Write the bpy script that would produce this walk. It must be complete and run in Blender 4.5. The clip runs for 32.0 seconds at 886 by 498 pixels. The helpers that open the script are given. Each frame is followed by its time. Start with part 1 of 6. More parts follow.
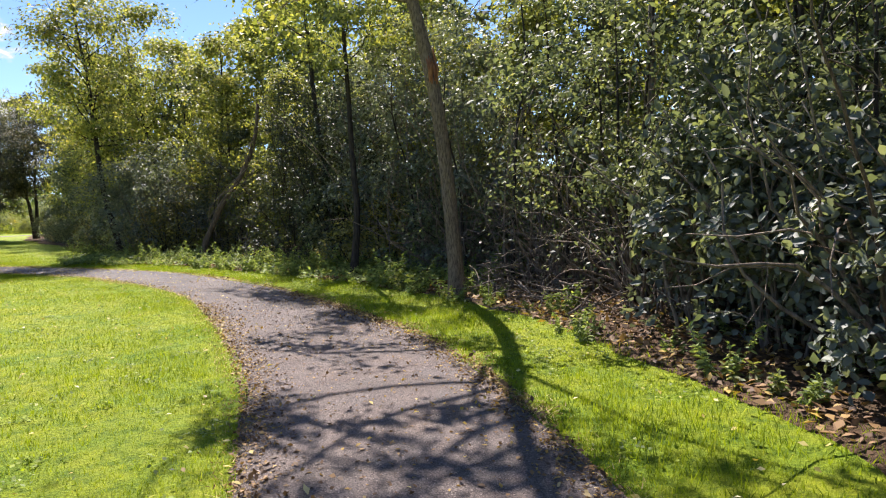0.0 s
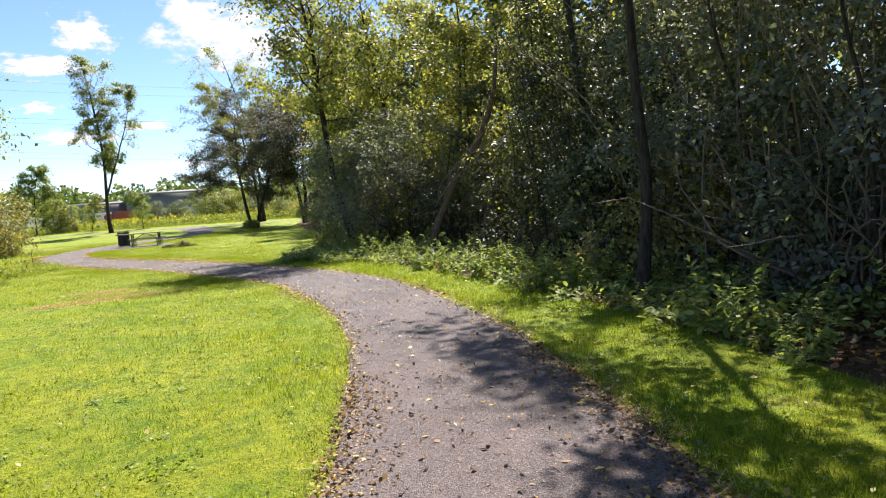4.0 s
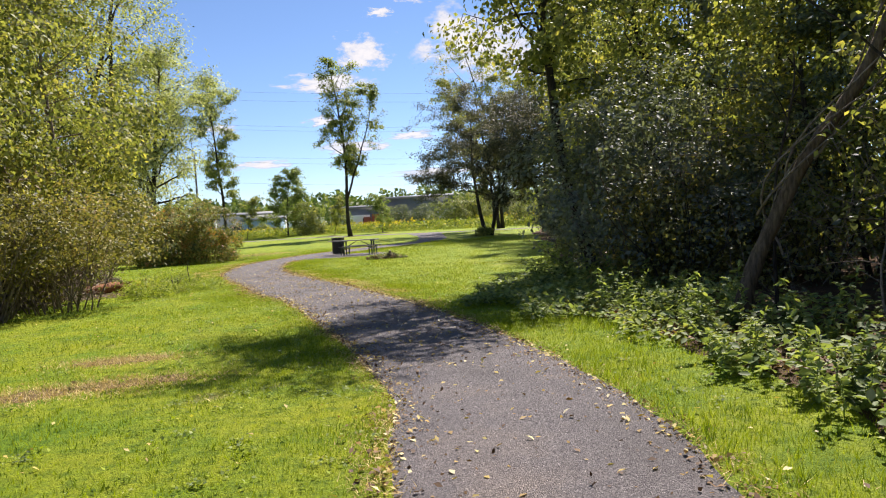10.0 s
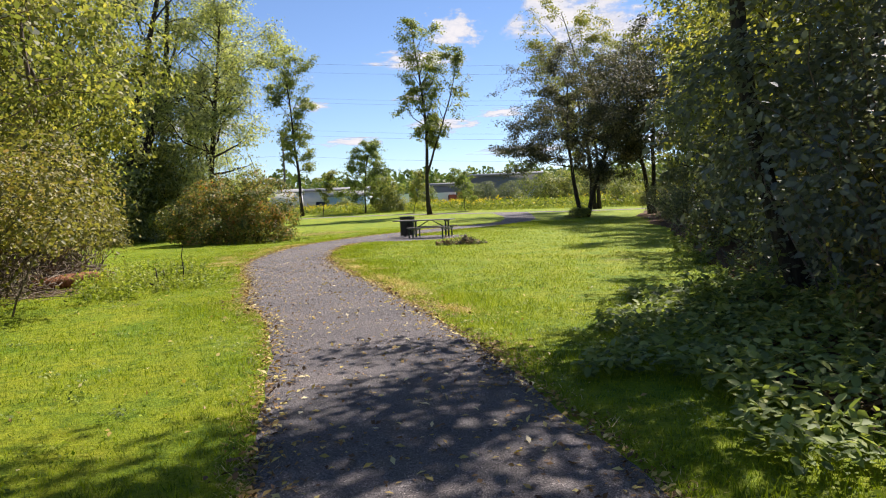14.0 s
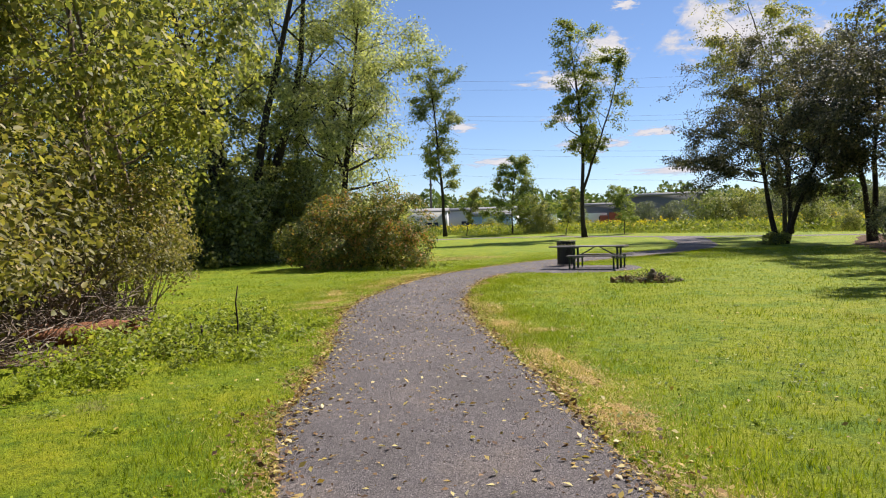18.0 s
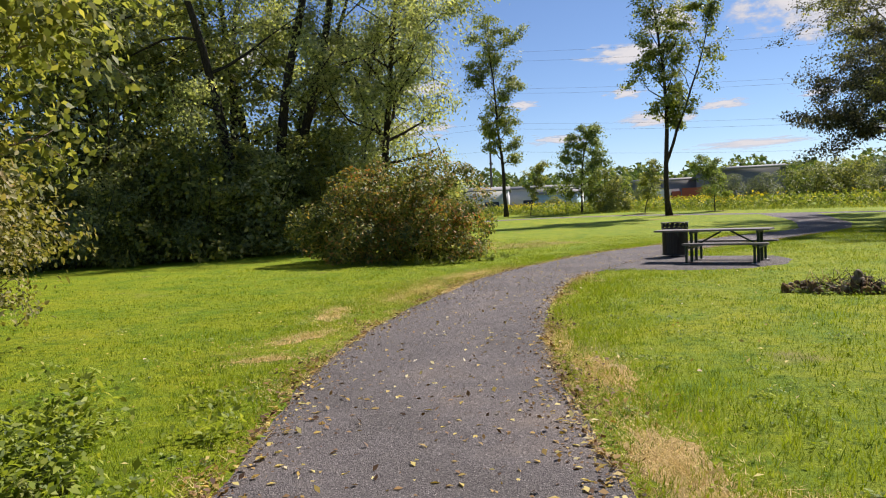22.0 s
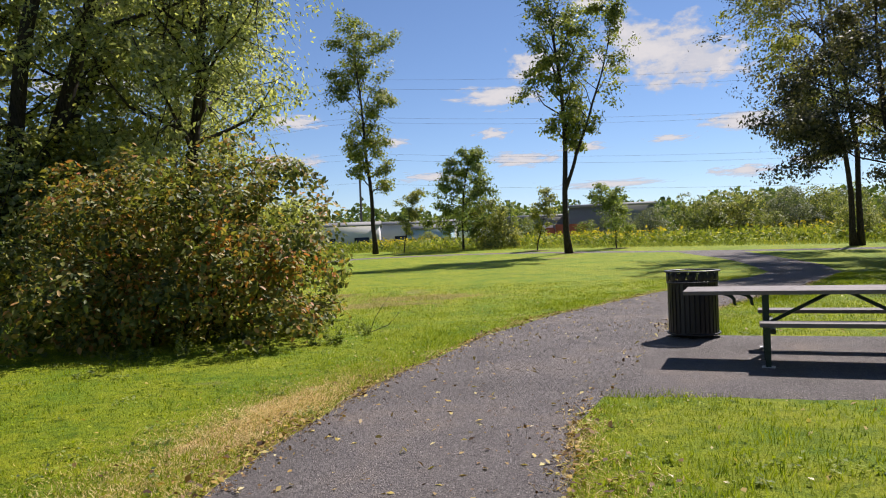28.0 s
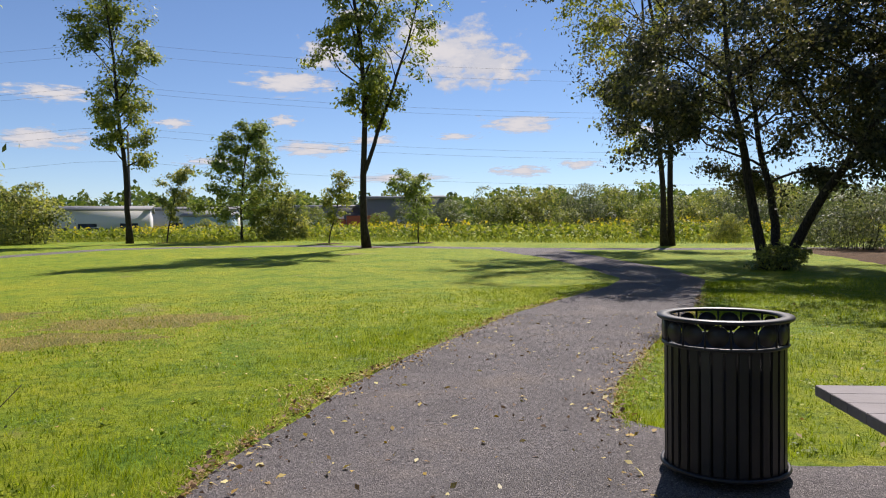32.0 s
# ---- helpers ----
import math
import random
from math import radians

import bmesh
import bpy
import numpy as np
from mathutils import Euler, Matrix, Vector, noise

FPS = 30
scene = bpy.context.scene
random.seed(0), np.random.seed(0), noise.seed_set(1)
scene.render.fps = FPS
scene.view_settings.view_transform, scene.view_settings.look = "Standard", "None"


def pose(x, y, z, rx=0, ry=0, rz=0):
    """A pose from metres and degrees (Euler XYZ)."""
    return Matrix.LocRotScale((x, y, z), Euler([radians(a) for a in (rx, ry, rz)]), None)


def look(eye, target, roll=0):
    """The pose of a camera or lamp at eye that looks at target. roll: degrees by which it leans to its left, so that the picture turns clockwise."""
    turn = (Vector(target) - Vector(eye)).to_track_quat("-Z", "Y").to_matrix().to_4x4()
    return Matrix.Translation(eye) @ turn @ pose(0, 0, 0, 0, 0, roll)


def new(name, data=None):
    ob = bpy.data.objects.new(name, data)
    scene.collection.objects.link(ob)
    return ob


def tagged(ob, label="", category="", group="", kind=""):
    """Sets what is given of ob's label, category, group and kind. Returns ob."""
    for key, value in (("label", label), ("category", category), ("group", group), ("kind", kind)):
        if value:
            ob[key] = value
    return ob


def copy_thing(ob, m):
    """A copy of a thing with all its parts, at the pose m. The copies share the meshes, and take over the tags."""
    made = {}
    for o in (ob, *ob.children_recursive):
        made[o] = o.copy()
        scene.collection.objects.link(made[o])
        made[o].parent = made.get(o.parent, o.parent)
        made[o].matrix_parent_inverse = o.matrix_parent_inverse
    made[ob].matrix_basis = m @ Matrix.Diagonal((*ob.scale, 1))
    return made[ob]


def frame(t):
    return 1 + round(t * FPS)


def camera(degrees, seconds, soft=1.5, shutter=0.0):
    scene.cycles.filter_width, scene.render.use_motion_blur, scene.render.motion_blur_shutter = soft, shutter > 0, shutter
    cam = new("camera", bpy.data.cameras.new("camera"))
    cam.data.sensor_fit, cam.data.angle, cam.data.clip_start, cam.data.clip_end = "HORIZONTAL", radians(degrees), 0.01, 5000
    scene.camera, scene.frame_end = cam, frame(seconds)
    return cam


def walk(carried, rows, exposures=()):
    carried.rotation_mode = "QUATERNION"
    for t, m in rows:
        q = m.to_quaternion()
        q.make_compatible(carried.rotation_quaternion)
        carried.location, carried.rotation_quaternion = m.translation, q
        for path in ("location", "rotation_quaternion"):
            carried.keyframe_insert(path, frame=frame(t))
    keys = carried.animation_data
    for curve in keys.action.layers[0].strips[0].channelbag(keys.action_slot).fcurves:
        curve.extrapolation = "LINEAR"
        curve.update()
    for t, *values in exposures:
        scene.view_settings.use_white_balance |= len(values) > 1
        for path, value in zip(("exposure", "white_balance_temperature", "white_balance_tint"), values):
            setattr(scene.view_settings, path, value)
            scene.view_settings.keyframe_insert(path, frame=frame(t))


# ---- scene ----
cam = camera(63.05, 32.0, soft=1.1, shutter=0.0)

PATH = [
    (0, (-4.202, -0.669, 1.355), (-2.789, 0.742, 1.247), -2.01),
    (1, (-3.054, 0.613, 1.353), (-1.815, 2.180, 1.251), -2.21),
    (1.5, (-2.580, 1.297, 1.369), (-1.438, 2.937, 1.273), -2.00),
    (2, (-2.103, 1.895, 1.370), (-1.038, 3.585, 1.270), -2.59),
    (2.5, (-1.692, 2.523, 1.391), (-0.716, 4.262, 1.246), -3.69),
    (3, (-1.264, 3.144, 1.393), (-0.318, 4.899, 1.231), -3.80),
    (3.5, (-0.951, 3.792, 1.418), (-0.085, 5.588, 1.262), -3.97),
    (4, (-0.606, 4.374, 1.423), (0.215, 6.192, 1.280), -4.49),
    (4.5, (-0.328, 5.038, 1.431), (0.416, 6.893, 1.345), -4.08),
    (6.5, (0.590, 7.392, 1.376), (1.207, 9.288, 1.218), -2.70),
    (7, (0.844, 7.998, 1.391), (1.433, 9.904, 1.248), -3.15),
    (7.5, (1.071, 8.645, 1.410), (1.633, 10.561, 1.280), -3.78),
    (8, (1.344, 9.324, 1.399), (1.812, 11.266, 1.308), -4.34),
    (8.5, (1.565, 10.039, 1.433), (1.951, 12.000, 1.369), -4.73),
    (9, (1.807, 10.773, 1.452), (2.130, 12.746, 1.400), -3.96),
    (9.5, (1.976, 11.493, 1.436), (2.263, 13.471, 1.384), -3.87),
    (10, (2.124, 12.167, 1.411), (2.289, 14.158, 1.333), -3.52),
    (10.5, (2.198, 12.855, 1.412), (2.307, 14.849, 1.313), -3.60),
    (11, (2.279, 13.600, 1.415), (2.375, 15.594, 1.297), -3.07),
    (11.5, (2.346, 14.364, 1.401), (2.424, 16.357, 1.261), -3.56),
    (12, (2.419, 15.140, 1.380), (2.464, 17.130, 1.189), -3.89),
    (12.5, (2.479, 15.911, 1.363), (2.497, 17.905, 1.205), -2.82),
    (13, (2.544, 16.686, 1.363), (2.536, 18.682, 1.230), -2.59),
    (13.5, (2.579, 17.441, 1.359), (2.581, 19.437, 1.232), -2.60),
    (14, (2.556, 18.184, 1.359), (2.479, 20.179, 1.234), -2.47),
    (14.5, (2.510, 18.896, 1.372), (2.416, 20.890, 1.243), -2.56),
    (16.5, (2.063, 21.543, 1.417), (1.785, 23.519, 1.285), -1.51),
    (17, (1.909, 22.308, 1.428), (1.521, 24.269, 1.369), -0.24),
    (17.5, (1.767, 23.123, 1.407), (1.360, 25.080, 1.351), -0.84),
    (18, (1.599, 23.944, 1.412), (1.129, 25.887, 1.357), -1.68),
    (18.5, (1.485, 24.775, 1.385), (1.014, 26.717, 1.302), -1.84),
    (19, (1.300, 25.559, 1.397), (0.784, 27.489, 1.300), -1.48),
    (19.5, (1.164, 26.346, 1.378), (0.635, 28.273, 1.279), -1.46),
    (20, (0.953, 27.123, 1.398), (0.375, 29.035, 1.299), -1.31),
    (20.5, (0.750, 27.908, 1.399), (0.134, 29.808, 1.300), -0.93),
    (21, (0.528, 28.714, 1.405), (-0.130, 30.601, 1.325), -0.48),
    (21.5, (0.325, 29.513, 1.394), (-0.315, 31.406, 1.300), -1.29),
    (22, (0.078, 30.268, 1.407), (-0.556, 32.162, 1.303), -2.52),
    (22.5, (-0.135, 31.058, 1.409), (-0.755, 32.957, 1.313), -2.48),
    (23, (-0.374, 31.827, 1.410), (-1.015, 33.720, 1.339), -2.14),
    (23.5, (-0.549, 32.592, 1.406), (-1.187, 34.486, 1.337), -2.28),
    (24, (-0.781, 33.349, 1.391), (-1.424, 35.242, 1.339), -1.68),
    (24.5, (-0.950, 34.123, 1.379), (-1.574, 36.022, 1.320), -1.69),
    (26.5, (-1.581, 37.371, 1.402), (-2.104, 39.300, 1.347), -2.46),
    (27, (-1.732, 38.140, 1.388), (-2.111, 40.103, 1.358), -2.64),
    (27.5, (-1.869, 38.875, 1.375), (-2.211, 40.846, 1.358), -2.68),
    (28, (-1.976, 39.603, 1.369), (-2.262, 41.582, 1.350), -2.26),
    (28.5, (-2.085, 40.365, 1.380), (-2.259, 42.358, 1.372), -0.86),
    (29, (-2.190, 41.131, 1.360), (-2.301, 43.127, 1.355), 0.05),
    (29.5, (-2.287, 41.890, 1.362), (-2.391, 43.887, 1.361), 0.44),
    (30, (-2.335, 42.663, 1.379), (-2.443, 44.657, 1.267), 0.87),
    (30.5, (-2.351, 43.474, 1.392), (-2.429, 45.471, 1.308), 0.53),
    (31, (-2.330, 44.275, 1.398), (-2.303, 46.274, 1.343), 0.81),
    (31.5, (-2.283, 45.003, 1.389), (-2.220, 47.001, 1.321), 1.12),
    (32, (-2.199, 45.681, 1.365), (-1.908, 47.659, 1.307), -0.76),
]
walk(cam, [(t, look(eye, aim, roll)) for t, eye, aim, roll in PATH], exposures=[(0.0, 1.44, 6500, 17.5), (1.0, 1.24, 6500, 17.5), (2.0, 1.32, 6500, 17.5), (3.0, 1.38, 6500, 17.5), (4.0, 1.46, 6500, 17.5), (5.5, 1.36, 6500, 17.5), (8.0, 1.24, 6500, 17.5), (9.0, 1.1, 6500, 17.5), (13.0, 1.02, 6500, 17.5), (17.0, 0.84, 6500, 17.5), (24.0, 0.7, 6500, 17.5), (32.0, 0.62, 6500, 17.5)])

# ---- light ----
SUN_AZ, SUN_EL = radians(31.5), radians(48.0)
SUN_DIR = Vector((math.sin(SUN_AZ) * math.cos(SUN_EL), math.cos(SUN_AZ) * math.cos(SUN_EL), math.sin(SUN_EL)))
world = bpy.data.worlds.new("sky")
scene.world = world
world.use_nodes = True
wn, wl = world.node_tree.nodes, world.node_tree.links
sky = wn.new("ShaderNodeTexSky")
sky.sky_type, sky.sun_disc, sky.sun_elevation, sky.sun_rotation = "NISHITA", False, SUN_EL, SUN_AZ
sky.air_density, sky.dust_density, sky.ozone_density = 0.85, 0.0, 5.4
wl.new(sky.outputs[0], wn["Background"].inputs[0])
wn["Background"].inputs[1].default_value = 0.07
sun = new("sun", bpy.data.lights.new("sun", "SUN"))
sun.data.energy, sun.data.angle, sun.data.color = 5.0, radians(0.53), (1.0, 0.95, 0.86)
sun.matrix_world = look(SUN_DIR * 60, (0, 0, 0))

# ---- materials ----


def material(name, rough=0.7, spec=0.3, metal=0.0):
    m = bpy.data.materials.new(name)
    m.use_nodes = True
    b = m.node_tree.nodes["Principled BSDF"]
    b.inputs["Roughness"].default_value = rough
    b.inputs["Specular IOR Level"].default_value = spec
    b.inputs["Metallic"].default_value = metal
    return m, m.node_tree.nodes, m.node_tree.links, b


def ramp(nodes, stops, mode="LINEAR"):
    r = nodes.new("ShaderNodeValToRGB")
    r.color_ramp.interpolation = mode
    while len(r.color_ramp.elements) < len(stops):
        r.color_ramp.elements.new(0.5)
    for e, (at, col) in zip(r.color_ramp.elements, stops):
        e.position, e.color = at, (*col, 1)
    return r


def noise_tex(nodes, links, scale, detail=4.0, coord=None, rough=0.55):
    n = nodes.new("ShaderNodeTexNoise")
    n.inputs["Scale"].default_value, n.inputs["Detail"].default_value, n.inputs["Roughness"].default_value = scale, detail, rough
    if coord is not None:
        links.new(coord, n.inputs["Vector"])
    return n


def place(nodes):
    return nodes.new("ShaderNodeNewGeometry").outputs["Position"]


def mix_colour(nodes, links, fac, a, b, mode="MIX"):
    m = nodes.new("ShaderNodeMix")
    m.data_type, m.blend_type = "RGBA", mode
    for i, v in ((0, fac), (6, a), (7, b)):
        if isinstance(v, (int, float)):
            m.inputs[i].default_value = v
        elif isinstance(v, tuple):
            m.inputs[i].default_value = (*v, 1)
        else:
            links.new(v, m.inputs[i])
    return m.outputs[2]


def bump(nodes, links, height, strength, dist, b):
    n = nodes.new("ShaderNodeBump")
    n.inputs["Strength"].default_value, n.inputs["Distance"].default_value = strength, dist
    links.new(height, n.inputs["Height"])
    links.new(n.outputs[0], b.inputs["Normal"])
    return n


def leaf_material(name, stops, rough=0.5, glow=0.45, spec=0.4, patch=2.0):
    """Leaves: each one its own shade, light passing through."""
    m, n, l, b = material(name, rough, spec)
    geo = n.new("ShaderNodeNewGeometry")
    r = ramp(n, stops)
    big = noise_tex(n, l, patch * 0.25, 3.0, geo.outputs["Position"])
    add = n.new("ShaderNodeMath")
    add.operation = "MULTIPLY_ADD"
    add.inputs[1].default_value = 0.9
    l.new(big.outputs[0], add.inputs[0])
    sub = n.new("ShaderNodeMath")
    sub.operation = "MULTIPLY_ADD"
    sub.inputs[1].default_value, sub.inputs[2].default_value = 0.75, -0.33
    l.new(geo.outputs["Random Per Island"], sub.inputs[0])
    l.new(sub.outputs[0], add.inputs[2])
    l.new(add.outputs[0], r.inputs[0])
    l.new(r.outputs[0], b.inputs["Base Color"])
    tr = n.new("ShaderNodeBsdfTranslucent")
    warm = mix_colour(n, l, 1.0, r.outputs[0], (1.15, 1.15, 0.5), "MULTIPLY")
    l.new(warm, tr.inputs[0])
    mx = n.new("ShaderNodeMixShader")
    mx.inputs[0].default_value = glow
    l.new(b.outputs[0], mx.inputs[1])
    l.new(tr.outputs[0], mx.inputs[2])
    l.new(mx.outputs[0], n["Material Output"].inputs[0])
    return m


def bark_material(name, dark, light, scale=1.0):
    m, n, l, b = material(name, 0.9, 0.15)
    tc = n.new("ShaderNodeTexCoord")
    mp = n.new("ShaderNodeMapping")
    mp.inputs["Scale"].default_value = (9 * scale, 9 * scale, 1.6 * scale)
    l.new(tc.outputs["Object"], mp.inputs[0])
    a = noise_tex(n, l, 3.0, 6.0, mp.outputs[0], 0.65)
    c = noise_tex(n, l, 1.3, 3.0, tc.outputs["Object"])
    r = ramp(n, [(0.38, dark), (0.62, light)])
    l.new(a.outputs[0], r.inputs[0])
    half = n.new("ShaderNodeMath")
    half.operation = "MULTIPLY"
    half.inputs[1].default_value = 0.5
    l.new(c.outputs[0], half.inputs[0])
    col = mix_colour(n, l, half.outputs[0], r.outputs[0], tuple(0.5 * x for x in light))
    l.new(col, b.inputs["Base Color"])
    bump(n, l, a.outputs[0], 0.8, 0.03, b)
    return m


def plain(name, col, rough=0.6, spec=0.3, metal=0.0, vary=0.15, scale=6.0, relief=0.0):
    m, n, l, b = material(name, rough, spec, metal)
    p = n.new("ShaderNodeTexCoord").outputs["Object"]
    a = noise_tex(n, l, scale, 5.0, p)
    f = noise_tex(n, l, scale * 14, 3.0, p)
    r = ramp(n, [(0.3, tuple(c * (1 - vary) for c in col)), (0.7, tuple(min(1, c * (1 + vary)) for c in col))])
    l.new(a.outputs[0], r.inputs[0])
    l.new(r.outputs[0], b.inputs["Base Color"])
    if relief:
        bump(n, l, f.outputs[0], relief, 0.01, b)
    return m


def lawn_material():
    m, n, l, b = material("lawn", 0.85, 0.15)
    p = place(n)
    fine = noise_tex(n, l, 38.0, 6.0, p, 0.7)
    mid = noise_tex(n, l, 1.1, 5.0, p, 0.6)
    wide = noise_tex(n, l, 0.16, 3.0, p)
    r = ramp(n, [(0.25, (0.07, 0.11, 0.006)), (0.5, (0.208, 0.265, 0.011)), (0.78, (0.33, 0.4, 0.022))])
    l.new(fine.outputs[0], r.inputs[0])
    tint = ramp(n, [(0.34, (0.6, 0.78, 0.7)), (0.54, (1.0, 0.98, 0.9)), (0.72, (1.18, 1.04, 1.0))])
    l.new(mid.outputs[0], tint.inputs[0])
    c1 = mix_colour(n, l, 1.0, r.outputs[0], tint.outputs[0], "MULTIPLY")
    t2 = ramp(n, [(0.35, (0.9, 0.95, 0.9)), (0.7, (1.15, 1.05, 1.0))])
    l.new(wide.outputs[0], t2.inputs[0])
    c2 = mix_colour(n, l, 1.0, c1, t2.outputs[0], "MULTIPLY")
    tuft = noise_tex(n, l, 7.0, 4.0, p, 0.6)
    t3 = ramp(n, [(0.33, (0.52, 0.64, 0.6)), (0.5, (1.0, 1.0, 1.0)), (0.7, (1.25, 1.16, 1.1))])
    l.new(tuft.outputs[0], t3.inputs[0])
    c2 = mix_colour(n, l, 1.0, c2, t3.outputs[0], "MULTIPLY")
    worn = noise_tex(n, l, 0.42, 6.0, p, 0.62)
    wr = ramp(n, [(0.63, (0, 0, 0)), (0.74, (1, 1, 1))])
    l.new(worn.outputs[0], wr.inputs[0])
    c3 = mix_colour(n, l, wr.outputs[0], c2, (0.23, 0.19, 0.085))
    l.new(c3, b.inputs["Base Color"])
    bump(n, l, fine.outputs[0], 0.9, 0.05, b)
    return m


def path_material():
    m, n, l, b = material("stone_dust_path", 0.9, 0.25)
    p = place(n)
    v = n.new("ShaderNodeTexVoronoi")
    v.inputs["Scale"].default_value = 150.0
    l.new(p, v.inputs["Vector"])
    grit = noise_tex(n, l, 75.0, 6.0, p, 0.75)
    wide = noise_tex(n, l, 0.9, 6.0, p, 0.6)
    r = ramp(n, [(0.0, (0.056, 0.052, 0.054)), (0.5, (0.146, 0.134, 0.131)), (0.86, (0.245, 0.224, 0.213)), (1.0, (0.56, 0.53, 0.49))])
    l.new(v.outputs["Color"], r.inputs[0])
    g = ramp(n, [(0.3, (0.55, 0.55, 0.55)), (0.7, (1.3, 1.3, 1.3))])
    l.new(grit.outputs[0], g.inputs[0])
    c1 = mix_colour(n, l, 0.8, r.outputs[0], g.outputs[0], "MULTIPLY")
    w = ramp(n, [(0.3, (0.78, 0.77, 0.77)), (0.52, (1.0, 0.98, 1.0)), (0.72, (1.3, 1.2, 1.1))])
    l.new(wide.outputs[0], w.inputs[0])
    c2 = mix_colour(n, l, 1.0, c1, w.outputs[0], "MULTIPLY")
    # brown soil trodden on to the path beside the wood
    sep = n.new("ShaderNodeSeparateXYZ")
    l.new(p, sep.inputs[0])
    near = n.new("ShaderNodeMapRange")
    near.inputs[1].default_value, near.inputs[2].default_value, near.inputs[3].default_value, near.inputs[4].default_value = 5.0, 17.0, 0.62, 0.0
    l.new(sep.outputs[1], near.inputs[0])
    mottle = noise_tex(n, l, 2.4, 6.0, p, 0.65)
    mr = ramp(n, [(0.3, (0.35, 0.35, 0.35)), (0.65, (1.0, 1.0, 1.0))])
    l.new(mottle.outputs[0], mr.inputs[0])
    fac = n.new("ShaderNodeMath")
    fac.operation = "MULTIPLY"
    l.new(near.outputs[0], fac.inputs[0])
    l.new(mr.outputs[0], fac.inputs[1])
    soiled = mix_colour(n, l, 1.0, c2, (1.22, 0.98, 0.82), "MULTIPLY")
    c2 = mix_colour(n, l, fac.outputs[0], c2, soiled)
    l.new(c2, b.inputs["Base Color"])
    h = n.new("ShaderNodeMath")
    h.operation = "ADD"
    l.new(v.outputs["Distance"], h.inputs[0])
    l.new(grit.outputs[0], h.inputs[1])
    bump(n, l, h.outputs[0], 0.9, 0.012, b)
    return m


def soil_material(name, dark, light):
    m, n, l, b = material(name, 0.95, 0.1)
    p = place(n)
    a = noise_tex(n, l, 26.0, 7.0, p, 0.75)
    c = noise_tex(n, l, 1.7, 5.0, p, 0.6)
    r = ramp(n, [(0.3, dark), (0.68, light)])
    l.new(a.outputs[0], r.inputs[0])
    t = ramp(n, [(0.3, (0.7, 0.75, 0.7)), (0.7, (1.3, 1.15, 1.0))])
    l.new(c.outputs[0], t.inputs[0])
    l.new(mix_colour(n, l, 1.0, r.outputs[0], t.outputs[0], "MULTIPLY"), b.inputs["Base Color"])
    bump(n, l, a.outputs[0], 1.0, 0.06, b)
    return m


LAWN = lawn_material()
DUST = path_material()
SOIL = soil_material("woodland_soil", (0.045, 0.032, 0.022), (0.18, 0.12, 0.08))
STRAW_GROUND = soil_material("dry_thatch", (0.3, 0.22, 0.1), (0.74, 0.58, 0.32))
BARE = soil_material("bare_earth", (0.12, 0.085, 0.05), (0.28, 0.2, 0.11))
WORN = soil_material("worn_turf", (0.13, 0.13, 0.035), (0.3, 0.27, 0.1))
BLADE = leaf_material("grass_blade", [(0.1, (0.062, 0.1137, 0.0062)), (0.45, (0.2068, 0.2651, 0.0114)), (0.8, (0.3205, 0.4033, 0.0207)), (1, (0.4963, 0.455, 0.0931))], 0.6, 0.45, 0.2, 14.0)
STRAW = leaf_material("straw", [(0.2, (0.42, 0.31, 0.13)), (0.8, (0.78, 0.62, 0.33))], 0.7, 0.25, 0.2)
LITTER = leaf_material("fallen_leaf", [(0.1, (0.06, 0.032, 0.018)), (0.4, (0.15, 0.085, 0.045)), (0.65, (0.28, 0.165, 0.07)), (0.85, (0.46, 0.31, 0.06)), (1.0, (0.46, 0.4, 0.3))], 0.7, 0.2, 0.3)
YELLOW_LITTER = leaf_material("yellow_fallen_leaf", [(0.15, (0.3, 0.2, 0.07)), (0.5, (0.52, 0.4, 0.1)), (0.75, (0.58, 0.5, 0.2)), (1.0, (0.64, 0.58, 0.46))], 0.6, 0.25, 0.35)
LEAF_MID = leaf_material("mid_green_leaf", [(0.1, (0.1081, 0.133, 0.0668)), (0.45, (0.2307, 0.259, 0.0965)), (0.75, (0.3749, 0.385, 0.1187)), (1, (0.5768, 0.504, 0.1336))], 0.58, 0.45, 0.25)
LEAF_DARK = leaf_material("dark_green_leaf", [(0.1, (0.0653, 0.0832, 0.065)), (0.5, (0.141, 0.168, 0.113)), (0.85, (0.218, 0.244, 0.142)), (1, (0.348, 0.322, 0.156))], 0.55, 0.46, 0.35)
# leaf for the dim vine wall: its deep shade is put into the colour
LEAF_SHADE = leaf_material("shaded_leaf", [(0.1, (0.026, 0.034, 0.024)), (0.5, (0.055, 0.066, 0.042)), (0.85, (0.09, 0.1, 0.055)), (1.0, (0.14, 0.125, 0.07))], 0.55, 0.3, 0.35)
LEAF_VINE = leaf_material("grey_green_glossy_leaf", [(0.1, (0.0836, 0.0992, 0.0946)), (0.5, (0.151, 0.172, 0.145)), (0.85, (0.218, 0.241, 0.179)), (1, (0.301, 0.293, 0.179))], 0.58, 0.36, 0.38)
LEAF_OLIVE = leaf_material("drab_olive_leaf", [(0.1, (0.0954, 0.098, 0.045)), (0.4, (0.2014, 0.195, 0.065)), (0.72, (0.3074, 0.28, 0.085)), (1, (0.3816, 0.27, 0.14))], 0.55, 0.4, 0.3)
LEAF_YELLOW = leaf_material("yellow_green_leaf", [(0.1, (0.104, 0.128, 0.0369)), (0.4, (0.209, 0.234, 0.0712)), (0.7, (0.3307, 0.335, 0.1044)), (1, (0.5106, 0.435, 0.1232))], 0.55, 0.54, 0.3)
